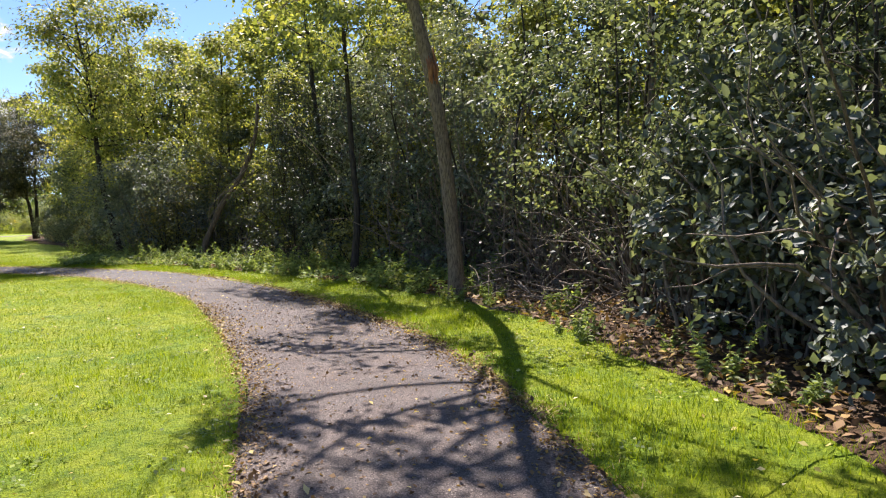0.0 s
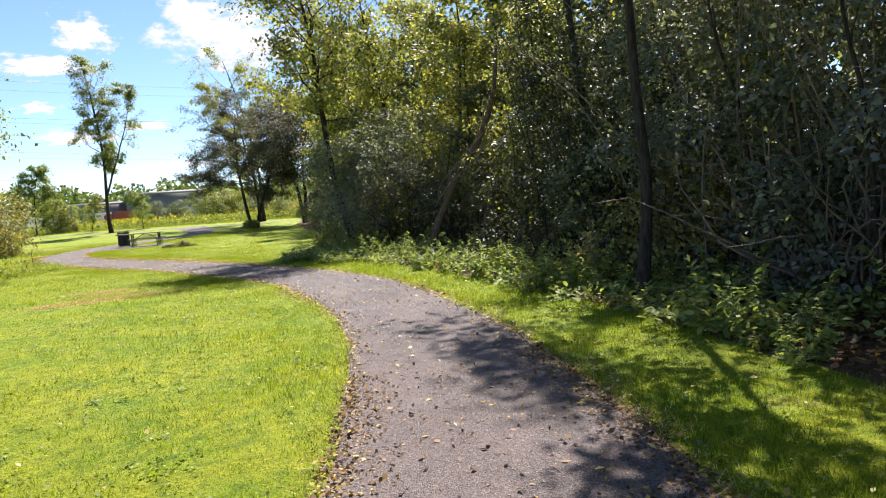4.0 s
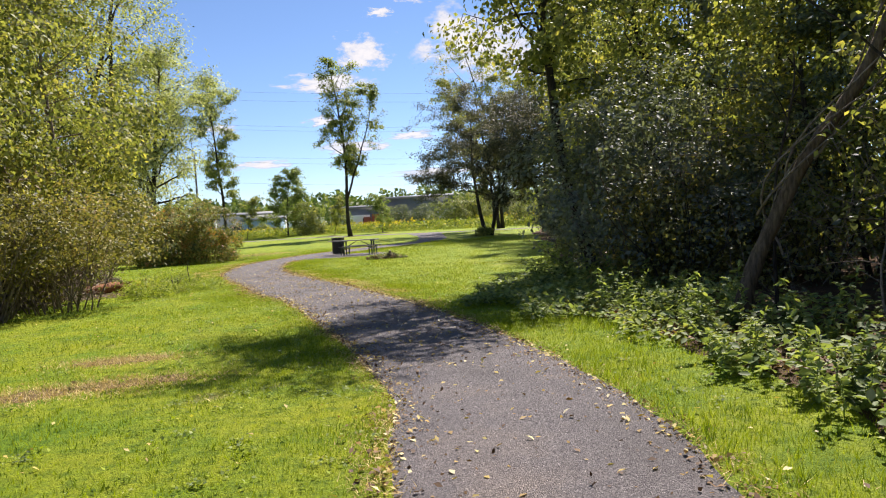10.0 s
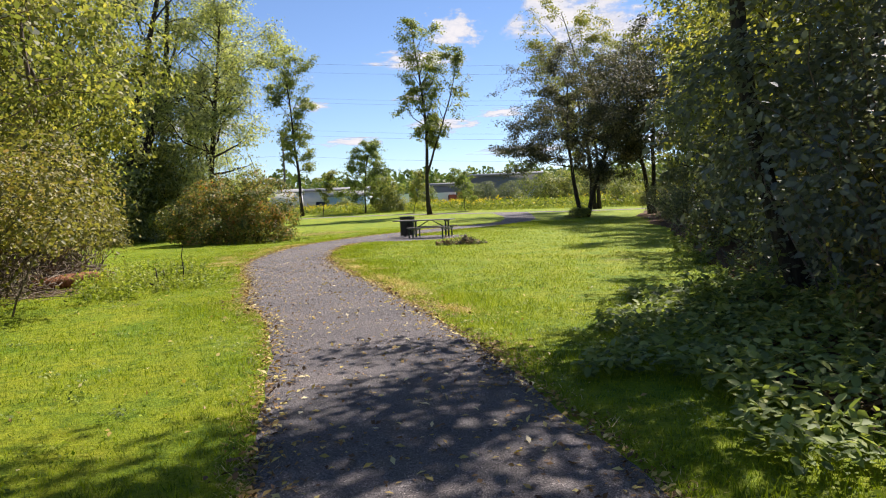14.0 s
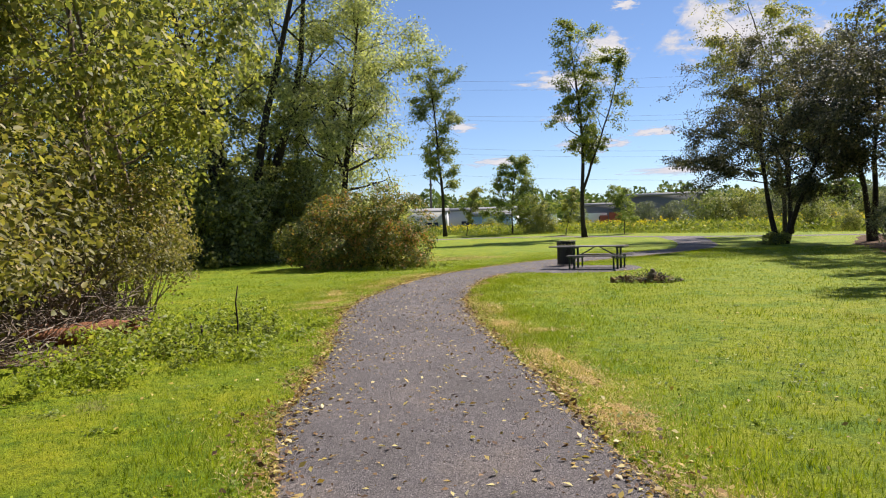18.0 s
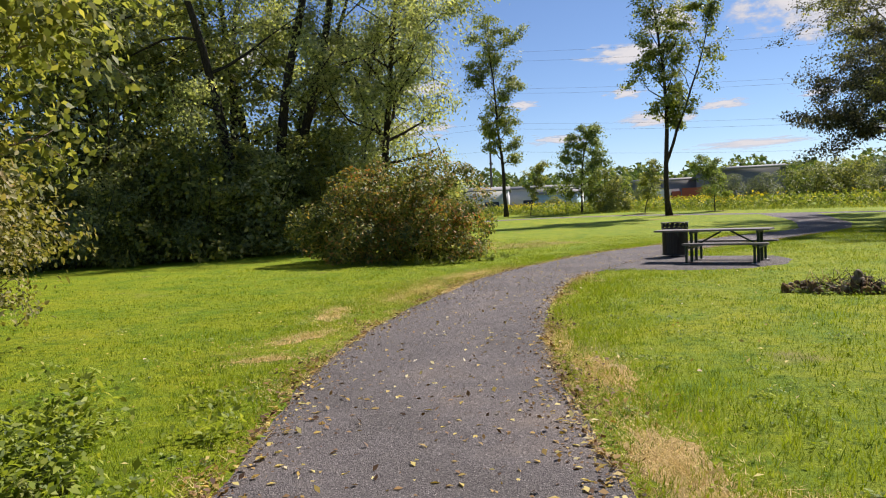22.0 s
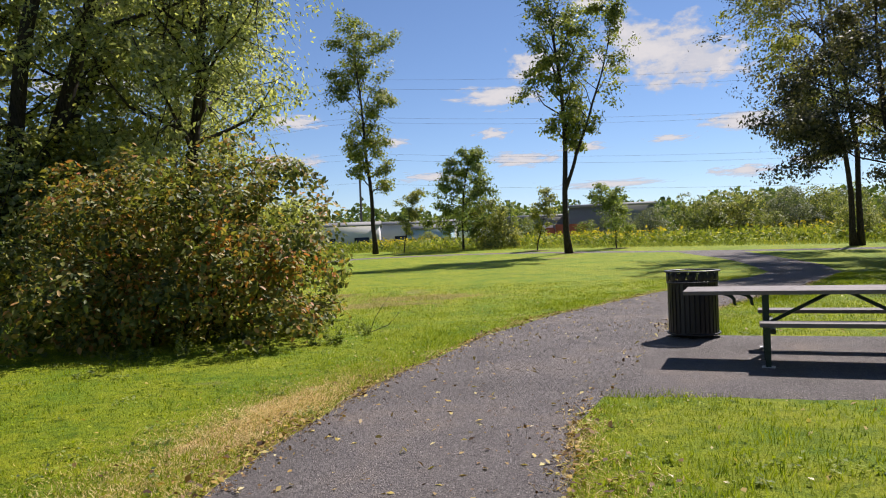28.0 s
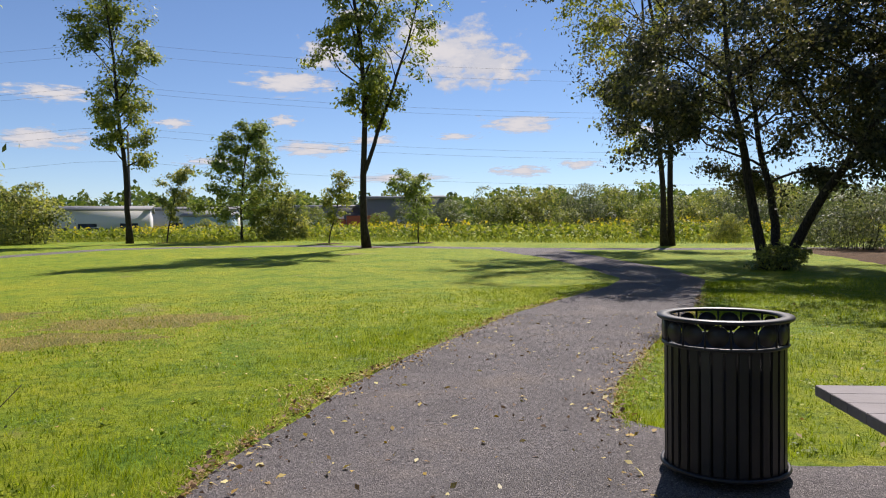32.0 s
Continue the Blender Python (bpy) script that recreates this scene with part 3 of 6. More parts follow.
def plant_tree(name, label, seed, h, r0, lo, width, leaves, leaf, bark, foliage, limbs=12, shape="round", lean=(0, 0), stems=1, spread=0.12, clump=0.14, slim=0.6, twig=6, up=0.6, droop=0.2, rise=0.25, category="tree", sides=7, bare=0.0, split=False, long=0.42, twiggy=True, fork=None, oval=False, steep=0.0):
    """A tree: stems, limbs with twigs, and a crown of single leaves in sprays along the twigs."""
    rng = np.random.RandomState(seed)
    root = new(name)
    tagged(root, label, category)
    wood, crown, sprays = Geo(), Geo(), []
    per = max(3, limbs // stems)
    main = None
    for s in range(stems + (1 if fork else 0)):
        trunk = Geo()
        a = 2 * math.pi * s / stems + rng.uniform(0, 1)
        off = (0.0 if stems == 1 else r0 * 0.9)
        d = (lean[0] + (spread * math.cos(a) if stems > 1 else 0), lean[1] + (spread * math.sin(a) if stems > 1 else 0), 1)
        hh = h * (1 if s == 0 else rng.uniform(0.75, 0.97))
        line = bend(rng, (off * math.cos(a), off * math.sin(a), -0.15), d, hh, 14, 0.05, 0.03)
        rr = r0 * (1 if stems == 1 else 0.75) * np.linspace(1, 0.12, len(line)) ** 0.85
        rr[0] *= 1.5
        rr[1] *= 1.08
        start = lo
        if s == stems:
            at, dx, dy, share = fork
            line = bend(rng, main[int(at * 14)], (dx, dy, 1), h * share, 14, 0.05, 0.04)
            rr = r0 * 0.62 * np.linspace(1, 0.12, 15)
            start = 0.2
        main = line if s == 0 else main
        trunk.tube(line, rr, sides + 2)
        part("trunk", trunk, bark, root, "", True)
        for k in range(per if s < stems else per // 2):
            f = start + (0.97 - start) * (k + rng.uniform(0, 0.9)) / (per if s < stems else per // 2)
            f = f if s == stems else lo + (0.97 - lo) * (k + rng.uniform(0, 0.9)) / per
            i = f * (len(line) - 1)
            p = line[int(i)] + (line[min(int(i) + 1, len(line) - 1)] - line[int(i)]) * (i - int(i))
            az = k * 2.4 + s * 1.3 + rng.uniform(-0.6, 0.6)
            g = (f - lo) / max(1e-6, 1 - lo)
            reach = width * crown_width(shape, g) * rng.uniform(0.6, 1.15) + 0.1 * width
            tilt = 0.2 + 0.8 * g if shape != "cone" else 0.35
            tilt += steep
            limb = bend(rng, p, (math.cos(az), math.sin(az), tilt * rng.uniform(0.6, 1.3)), reach, 7, 0.14, rise * 0.1)
            lr = max(0.008, rr[int(i)] * 0.45)
            one = Geo() if split else wood
            one.tube(limb, np.linspace(lr, lr * 0.2, len(limb)), 5 if split else 4, False)
            for j in range(twig):
                q = limb[rng.randint(2, len(limb))]
                dv = rng.normal(size=3) * 0.8 + np.array([math.cos(az), math.sin(az), 0.25 - droop]) * 0.9
                tw = bend(rng, q, dv, max(0.35, reach * rng.uniform(0.6, 1.3) * long), 3, 0.2, -droop * 0.25)
                if twiggy:
                    one.tube(tw, np.linspace(lr * 0.3, lr * 0.08, len(tw)), 3, False)
                if rng.uniform() > bare:
                    sprays.append(tw)
            if split:
                part("limb", one, bark, root, "", True)
            sprays.append(limb[4:])
        sprays.append(line[-3:])
    if not split:
        part("branchwork", wood, bark, root, "", True)["kind"] = "stuff"
    weight = rng.gamma(0.9, 1.0, len(sprays)) + 0.05
    which = rng.choice(len(sprays), leaves, p=weight / weight.sum())
    f = rng.uniform(0.25, 0.999, leaves)
    pts, head = np.zeros((leaves, 3)), np.zeros((leaves, 3))
    for k, tw in enumerate(sprays):
        m = np.nonzero(which == k)[0]
        if len(m):
            i = f[m] * (len(tw) - 1)
            j = i.astype(int)
            step = tw[j + 1] - tw[j]
            pts[m] = tw[j] + step * (i - j)[:, None]
            head[m] = step / (np.linalg.norm(step, axis=1)[:, None] + 1e-9)
    off = rng.normal(0, clump, (leaves, 3)) * np.array([1.15, 1.15, 0.6])
    pts += off
    core = np.array([lean[0] * h * 0.5, lean[1] * h * 0.5, h * (lo + 1) * 0.5 - 0.5])
    face = (pts - core) / np.array([width, width, h * 0.4])
    face = face / (np.linalg.norm(face, axis=1)[:, None] + 1e-9) * 0.6 + off / clump * 0.35
    ok = pts[:, 2] > 0.05
    crown.leaves(pts[ok], leaf, rng, up, droop, slim, head[ok] * 0.3, face[ok], oval)
    part("crown", crown, foliage, root)
    return root


def shrub(name, label, seed, rx, ry, h, leaves, leaf, foliage, bark=None, stems=14, slim=0.62, hollow=0.55, up=0.5, floor=0.1, category="shrub", shoots=16, wander=0.12, lumps=0, oval=False, skirt=0.0, square=2.0, tufts=12):
    """A shrub: many stems from the ground, and leaves in tufts over uneven rounded boughs with gaps between."""
    rng = np.random.RandomState(seed)
    root = new(name)
    tagged(root, label, category)
    wood = Geo()
    tips = []
    for _ in range(stems):
        a, f = rng.uniform(0, 6.28), math.sqrt(rng.uniform(0, 1))
        base = (rx * 0.45 * f * math.cos(a), ry * 0.45 * f * math.sin(a), -0.08)
        line = bend(rng, base, (0.75 * f * math.cos(a) * rx / h, 0.75 * f * math.sin(a) * ry / h, 1), h * rng.uniform(0.7, 1.0), 8, wander, -0.02)
        wood.tube(line, np.linspace(0.022, 0.004, len(line)), 4, False)
        tips.extend(line[3:])
    lumps = lumps or int(18 + 7 * math.sqrt(rx * ry) * h / 1.5)
    d = rng.normal(size=(lumps, 3))
    d /= np.linalg.norm(d, axis=1)[:, None]
    d /= (np.abs(d) ** square).sum(1)[:, None] ** (1 / square)
    d[:, 2] = skirt + (1 - skirt) * np.abs(d[:, 2])
    span = np.array([rx, ry, h])
    c = d * span * rng.uniform(0.66 - 0.3 * hollow, 0.98, lumps)[:, None]
    size = 0.34 * min(rx, ry, h * 0.6) * rng.uniform(0.45, 1.4, lumps)
    td = rng.normal(size=(lumps, tufts, 3)) + 1.0 * d[:, None] + np.array([0, 0, 0.35])
    td /= np.linalg.norm(td, axis=2)[..., None]
    share = size ** 2
    k = rng.choice(lumps, leaves, p=share / share.sum())
    v = td[k, rng.randint(0, tufts, leaves)] + rng.normal(0, 0.22, (leaves, 3))
    v /= np.linalg.norm(v, axis=1)[:, None]
    p = c[k] + v * (size[k] * (0.5 + 0.62 * rng.uniform(0, 1, leaves) ** 0.5))[:, None] * np.array([1.1, 1.1, 0.9])
    u = rng.uniform(size=leaves)
    m = u < 0.2
    q = rng.normal(size=(m.sum(), 3))
    q /= np.linalg.norm(q, axis=1)[:, None]
    q[:, 2] = np.abs(q[:, 2])
    p[m] = q * span * rng.uniform(0.3, 0.75, m.sum())[:, None]
    m = u > 0.9
    t = np.array(tips)
    p[m] = t[rng.randint(0, len(t), m.sum())] + rng.normal(0, 0.1, (m.sum(), 3))
    low = p[:, 2] < floor
    p[low, 2] = floor * rng.uniform(0.2, 1.6, low.sum()) + 0.06 * h * rng.uniform(0, 1, low.sum()) ** 2
    if skirt:
        keep = ~low | (rng.uniform(size=leaves) < 0.2)
        p, v = p[keep], v[keep]
    g = Geo()
    g.leaves(p, leaf, rng, up, 0.3, slim, None, v * 0.9, oval)
    for _ in range(shoots):
        e = rng.normal(size=3)
        e[2] = abs(e[2]) + 0.25
        e /= np.linalg.norm(e)
        line = bend(rng, e * np.array([rx, ry, h * 0.95]) * 0.8, e * np.array([1, 1, 0.6]) + (0, 0, 0.5), rng.uniform(0.12, 0.3) * h, 6, 0.16, -0.03)
        wood.tube(line, np.linspace(0.008, 0.003, 7), 3, False)
        n = 20
        i = rng.uniform(0.5, 6, n)
        g.leaves(line[i.astype(int)] + rng.normal(0, 0.04, (n, 3)), leaf, rng, up, 0.3, slim, None, None, oval)
    part("stemwork", wood, bark or BARK_DARK, root)["kind"] = "stuff"
    part("foliage", g, foliage, root)
    return root


def at_ground(x, y, turn=0.0, size=1.0, tall=1.0, sink=0.0):
    return pose(x, y, float(terrain(x, y)) - sink, 0, 0, turn) @ Matrix.Diagonal((size, size, size * tall, 1))


def put(ob, x, y, turn=0.0, size=1.0, tall=1.0, sink=0.0):
    ob.matrix_basis = at_ground(x, y, turn, size, tall, sink)
    return ob


def scatter(kinds, spots, seed, lo=0.85, hi=1.15, group=""):
    """The kinds stand at the first spots, copies at the rest."""
    rng = np.random.RandomState(seed)
    used = set()
    for n, (x, y, *more) in enumerate(spots):
        k = n % len(kinds)
        size = (more[0] if more else 1.0) * rng.uniform(lo, hi)
        m = at_ground(x, y, rng.uniform(0, 360), size, rng.uniform(0.9, 1.12))
        if k not in used:
            used.add(k)
            ob = kinds[k]
            ob.matrix_basis = m
        else:
            src = kinds[k]
            keep = src.matrix_basis.copy()
            src.matrix_basis = Matrix()
            ob = copy_thing(src, m)
            src.matrix_basis = keep
        if group:
            ob["group"] = group
    return


# lone trees on the lawn
RT3 = (14.1, 64.6)
put(plant_tree("tree", "tall slender tree with a sparse airy crown", 11, 16.4, 0.175, 0.36, 3.5, 15000, 0.18, BARK_DARK, LEAF_LONE, 26, "round", (-0.1, 0.03), 1, steep=0.8, clump=0.19, twig=6, bare=0.2, rise=1.1, split=True, fork=(0.24, 0.38, -0.12, 0.62)), -0.8, 79.8, 20)
put(plant_tree("tree", "slim leaning tree with a yellow-green tufted crown", 23, 15.0, 0.17, 0.3, 3.4, 16000, 0.19, BARK_DARK, LEAF_LONE, 26, "vase", (-0.05, 0.0), 1, steep=0.5, clump=0.22, bare=0.1, rise=0.9, split=True), -14.2, 90.3, 70)
put(plant_tree("tree", "young maple with a dense pointed green crown", 5, 7.4, 0.08, 0.18, 3.5, 10500, 0.2, BARK_DARK, LEAF_WEED, 30, "cone", clump=0.17), -8.0, 91.7)
put(plant_tree("sapling", "thin young tree with a narrow dark crown", 6, 4.7, 0.045, 0.3, 1.0, 3200, 0.14, BARK_DARK, LEAF_MID, 16, "round", clump=0.1), -12.1, 90.2)
put(plant_tree("sapling", "thin young tree with a narrow dark crown", 7, 4.0, 0.04, 0.3, 0.9, 2800, 0.14, BARK_DARK, LEAF_MID, 16, "round", clump=0.1), -2.6, 85.5)
put(plant_tree("sapling", "small bright green sapling in a mulch ring", 8, 3.5, 0.04, 0.35, 1.55, 4800, 0.15, BARK_DARK, LEAF_WEED, 14, "round", clump=0.12), 2.2, 84.5)
put(shrub("shrub", "dense round green shrub beside the young maple", 9, 1.7, 1.6, 3.4, 6500, 0.16, LEAF_MID), -5.9, 92.5)
put(plant_tree("tree", "dark spreading tree with low crooked limbs", 31, 9.6, 0.2, 0.36, 6.2, 76000, 0.115, BARK_DARK, LEAF_SMOKY, 39, "round", (-0.2, -0.05), 3, 0.55, 0.2, twig=10, droop=0.35, split=True), 9.9, 64.3, 150)
put(plant_tree("tree", "tall two-stemmed tree with a yellow-green crown", 33, 16.0, 0.2, 0.34, 5.6, 22000, 0.17, BARK_DARK, LEAF_YELLOW, 26, "round", (0, 0), 2, 0.09, 0.2, twig=8, bare=0.1, rise=0.6, droop=0.5, split=True), 12.9, 77.1, 0)

put(plant_tree("tree", "dark leaning tree in front of the far wood", 34, 10.5, 0.22, 0.4, 4.2, 26000, 0.15, BARK_DARK, LEAF_SMOKY, 32, "round", (-0.22, -0.05), 2, 0.2, 0.22, twig=8, droop=0.3, split=True), RT3[0], RT3[1], 40)

# the round bush beside the path
put(shrub("shrub", "small leafy shrub at the foot of the dark tree", 43, 0.8, 0.7, 0.75, 2000, 0.1, LEAF_MID), 9.4, 63.3)
put(shrub("bush", "large round bush with leaves turning red and brown", 41, 3.0, 2.1, 2.85, 36000, 0.095, LEAF_AUTUMN, BARK_DARK, 20, hollow=0.5, shoots=90, lumps=96, oval=True, square=3.2, tufts=8), -8.1, 50.4)

# the wood on the shaded side
edge_trees = [
    plant_tree("tree", "slender woodland tree with dark green leaves", 51, 6.4, 0.08, 0.1, 1.9, 7500, 0.1, BARK_DARK, LEAF_MID, 20, "round", (0.05, 0), 1),
    plant_tree("tree", "woodland tree with yellowing leaves", 52, 6.8, 0.09, 0.15, 2.0, 7000, 0.1, BARK, LEAF_YELLOW, 20, "round", (-0.1, 0.02), 1),
    plant_tree("tree", "slender woodland tree with dark glossy leaves", 53, 6.0, 0.07, 0.1, 1.9, 7500, 0.095, BARK_DARK, LEAF_DARK, 20, "round", (0.1, 0.05), 2, 0.2),
]
scatter_yellow = [
    plant_tree("tree", "sunlit woodland tree with yellow-green leaves", 50, 9.6, 0.1, 0.14, 2.5, 9000, 0.15, BARK_DARK, LEAF_YELLOW, 26, "round", (-0.06, 0.02), 1, twig=7, clump=0.24),
]
# added trees: their crowns, above the view, throw shadows on the path
shadow_trees = [
    plant_tree("tree", "added thin woodland tree whose high crown shades the path", 49, 7.6, 0.08, 0.55, 2.1, 4500, 0.11, BARK_DARK, LEAF_MID, 14, "round", (-0.2, -0.06), 1, twig=7),
]
overhang = [
    plant_tree("shrub", "overhanging shrub with glossy dark leaves", 48, 4.8, 0.05, 0.34, 2.2, 7000, 0.08, BARK_DARK, LEAF_DARK, 20, "vase", (-0.15, -0.05), 3, 0.3, clump=0.13, twig=7, category="shrub", oval=True),
]
inner_trees = [
    plant_tree("tree", "tall woodland tree with green leaves", 55, 9.5, 0.13, 0.12, 2.8, 4500, 0.17, BARK_DARK, LEAF_MID, 22, "round", (0.05, 0), 1, clump=0.2, twig=5, twiggy=False),
    plant_tree("tree", "tall woodland tree with yellow-green leaves", 56, 10.0, 0.14, 0.15, 3.0, 4500, 0.18, BARK, LEAF_YELLOW, 22, "vase", (-0.08, 0.05), 1, clump=0.2, twig=5, twiggy=False),
    plant_tree("tree", "crooked woodland tree with two stems", 57, 9.0, 0.12, 0.15, 2.8, 4500, 0.17, BARK_DARK, LEAF_DARK, 20, "round", (0.08, 0.05), 2, 0.22, clump=0.2, twig=5, twiggy=False),
]
rng = np.random.RandomState(77)
spots = []
for y in np.arange(9.0, 24.0, 2.9):
    spots.append((float(wood_edge(y)) + (3.7 if y < 14 else 5.8) + rng.uniform(-0.3, 0.6), y + rng.uniform(-0.8, 0.8), 0.88))
scatter(edge_trees[2:], spots[2:], 76, 0.9, 1.1, "trees at the edge of the wood")
spots = spots[:2]
for y in np.arange(-4.0, 9.5, 1.9):
    spots.append((float(wood_edge(y)) + 4.4 + rng.uniform(-0.3, 0.6), y + rng.uniform(-0.8, 0.8), 0.95))
scatter(edge_trees, spots, 78, 0.9, 1.1, "trees at the edge of the wood")
scatter(scatter_yellow, [(10.6, 31.5, 1.0), (9.3, 20.9, 0.62), (9.6, 23.6, 0.62), (12.0, 34.0, 1.1), (12.0, 28.5, 1.1), (9.9, 27.0, 0.9), (12.9, 39.6, 0.95)], 87, 0.95, 1.08, "sunlit trees of the wood")
scatter(shadow_trees, [(5.1, 11.3, 1.0), (8.6, 16.5, 1.3)], 88, 0.97, 1.05, "thin trees of the wood")
scatter(overhang, [(3.7, 2.7, 1.0), (4.5, 4.4, 1.05), (3.1, 0.9, 1.0)], 89, 0.9, 1.1, "overhanging shrubs")
spots = []
for y in np.arange(36.0, 60.0, 3.0):
    spots.append((float(wood_edge(y)) + 2.4 + rng.uniform(-0.4, 0.5), y + rng.uniform(-0.8, 0.8), 0.75 if y < 48 else 1.15))
for y in np.arange(-5.0, 70.0, 3.0):
    tall = 1.0 if 28 < y < 38 or y < 12 else 0.9
    spots.append((float(wood_edge(y)) + (6.8 if y < 17 else 9.2 if y < 31 else 5.2) + rng.uniform(-0.7, 0.7), y + rng.uniform(-0.9, 0.9), tall))
scatter(inner_trees, spots, 81, 0.9, 1.12, "trees inside the wood")
back_trees = [
    plant_tree("tree", "tall leafy tree deep in the wood", 58, 13.0, 0.16, 0.05, 3.4, 2400, 0.42, BARK_DARK, LEAF_MID, 24, "round", (0.03, 0), 1, clump=0.3, twig=5, twiggy=False),
    plant_tree("tree", "tall dark tree deep in the wood", 59, 12.5, 0.16, 0.05, 3.4, 2400, 0.42, BARK_DARK, LEAF_DARK, 24, "round", (-0.03, 0.03), 1, clump=0.3, twig=5, twiggy=False),
]
spots = []
for y in np.arange(-6.0, 48.0, 3.0):
    spots.append((float(wood_edge(y)) + 10.3 + rng.uniform(-0.6, 0.6), y + rng.uniform(-0.7, 0.7), 1.0 if y < 14 else 0.8))
scatter(back_trees, spots, 86, 0.9, 1.1, "trees deep in the wood")
put(plant_tree("tree", "tall woodland tree with boughs drooping over the path", 60, 9.8, 0.13, 0.44, 2.6, 12000, 0.13, BARK_DARK, LEAF_YELLOW, 30, "round", (-0.3, 0.34), 1, clump=0.2, twig=8, droop=0.5, split=True), 6.62, 26.9)
wood_shrubs = [
    shrub("shrub", "dense dark green thicket shrub", 61, 1.5, 1.4, 2.6, 4800, 0.098, LEAF_DARK),
    shrub("shrub", "leafy olive-green thicket shrub", 62, 1.4, 1.5, 2.2, 4500, 0.098, LEAF_OLIVE),
    shrub("shrub", "glossy dark shrub draped with vines", 63, 1.6, 1.4, 3.2, 5200, 0.1, LEAF_DARK),
]
spots = []
for y in np.arange(10.5, 17.0, 1.7):
    spots.append((float(wood_edge(y)) + (2.3 if y < 14.5 else 3.2) + rng.uniform(-0.3, 0.5), y + rng.uniform(-0.5, 0.5), 0.92))
for y in list(np.arange(24.5, 40.0, 2.3)) + list(np.arange(40.0, 60.0, 3.2)):
    spots.append((float(wood_edge(y)) + (2.3 if y < 29 else 1.6) + rng.uniform(-0.3, 0.5), y + rng.uniform(-0.5, 0.5), 0.85))
for y in np.arange(-4.0, 11.0, 2.5):
    spots.append((float(wood_edge(y)) + 6.2 + rng.uniform(-0.4, 0.4), y + rng.uniform(-0.5, 0.5), 1.2))
spots += [(9.4, 26.6, 1.4), (9.2, 24.3, 1.2), (9.8, 28.6, 1.3)]
scatter(wood_shrubs, spots, 79, 0.85, 1.15, "thicket of the wood")
bare_shrubs = [shrub("shrub", "leafless tangled shrub of dead brown twigs", 66, 1.5, 1.4, 3.0, 900, 0.065, LEAF_DARK, BARK, 60, wander=0.3), shrub("shrub", "leafless tangled shrub of grey twigs", 67, 1.4, 1.4, 2.4, 800, 0.065, LEAF_DARK, DEAD, 50, wander=0.34)]
scatter(bare_shrubs, [(float(wood_edge(y)) + 2.4 + 1.3 * (k % 2), y) for k, y in enumerate(np.arange(-2.5, 10.5, 1.5))], 91, 0.9, 1.1, "bare shrubs of the wood")

put(shrub("bush", "broad dark-leaved bush arching over bare stems", 65, 2.2, 2.2, 3.8, 19000, 0.09, LEAF_VINE, BARK, 34, hollow=0.3, skirt=0.26, shoots=40, lumps=54, square=2.6, oval=True, floor=0.35, category="bush", wander=0.16), 7.25, 25.7, 15)
# the wall's shade is painted in through its darkened leaf colour
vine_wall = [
    shrub("shrub", "tall dark wall of small leaves and hanging vines", 68, 1.05, 1.3, 5.6, 10000, 0.078, LEAF_SHADE, BARK_DARK, 16, hollow=0.2, lumps=70, oval=True, shoots=24),
    shrub("shrub", "tall dark thicket hung with glossy vines", 69, 1.0, 1.25, 5.2, 9500, 0.08, LEAF_SHADE, BARK_DARK, 18, hollow=0.2, lumps=60, oval=True, shoots=24),
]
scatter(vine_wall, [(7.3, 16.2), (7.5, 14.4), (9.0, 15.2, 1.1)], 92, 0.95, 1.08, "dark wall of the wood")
grey_wall = [
    shrub("shrub", "tall grey-green thicket of small leaves and vines", 70, 1.05, 1.3, 5.6, 9500, 0.08, LEAF_VINE, BARK, 18, hollow=0.2, lumps=70, oval=True, shoots=24),
]
scatter(grey_wall, [(7.2, 12.6), (7.0, 10.9), (6.7, 9.1, 0.9)], 93, 0.95, 1.08, "grey-green wall of the wood")
drape = [shrub("shrub", "drooping shrub with dark glossy leaves at the wood's edge", 64, 0.95, 0.95, 2.7, 4600, 0.1, LEAF_VINE, BARK, 12, hollow=0.25, floor=0.4, oval=True)]
scatter(drape, [(2.5, 1.5), (3.3, 2.5, 1.1), (1.7, 0.2, 0.95)], 90, 0.95, 1.05, "drooping shrubs")

# the thicket across the path
near_left = [
    shrub("shrub", "tangled bush with yellow-green leaves", 71, 1.9, 1.9, 3.0, 10000, 0.08, LEAF_OLIVE, DEAD, 34, oval=True, lumps=50, skirt=0.4, floor=1.0),
    shrub("shrub", "tangled bush with bare twigs and brownish leaves", 72, 1.8, 1.7, 2.4, 7500, 0.076, LEAF_OLIVE, DEAD, 80, oval=True, lumps=44, skirt=0.34, floor=0.8),
]
scatter(near_left, [(-4.75, 28.2), (-5.8, 26.5), (-6.5, 30.4, 0.95), (-7.1, 33.0, 1.05), (-7.9, 35.2, 1.0), (-7.6, 28.0, 1.3), (-8.0, 31.2, 1.3), (-10.4, 34.5, 1.2), (-6.8, 24.6, 1.0), (-9.5, 26.0, 1.2), (-6.7, 34.6, 0.62)], 80, 0.9, 1.1, "thicket beside the lawn")
left_trees = [
    plant_tree("tree", "tree with drooping yellow-green leafy boughs", 81, 9.4, 0.065, 0.2, 3.2, 12000, 0.12, BARK, LEAF_YELLOW, 26, "round", (0.08, 0.0), 1, droop=0.5, clump=0.2, twig=8),
    plant_tree("tree", "dense green tree at the edge of the thicket", 82, 9.8, 0.065, 0.2, 3.2, 12000, 0.12, BARK, LEAF_YELLOW, 26, "round", (0.0, 0.0), 1, clump=0.2, twig=8),
]
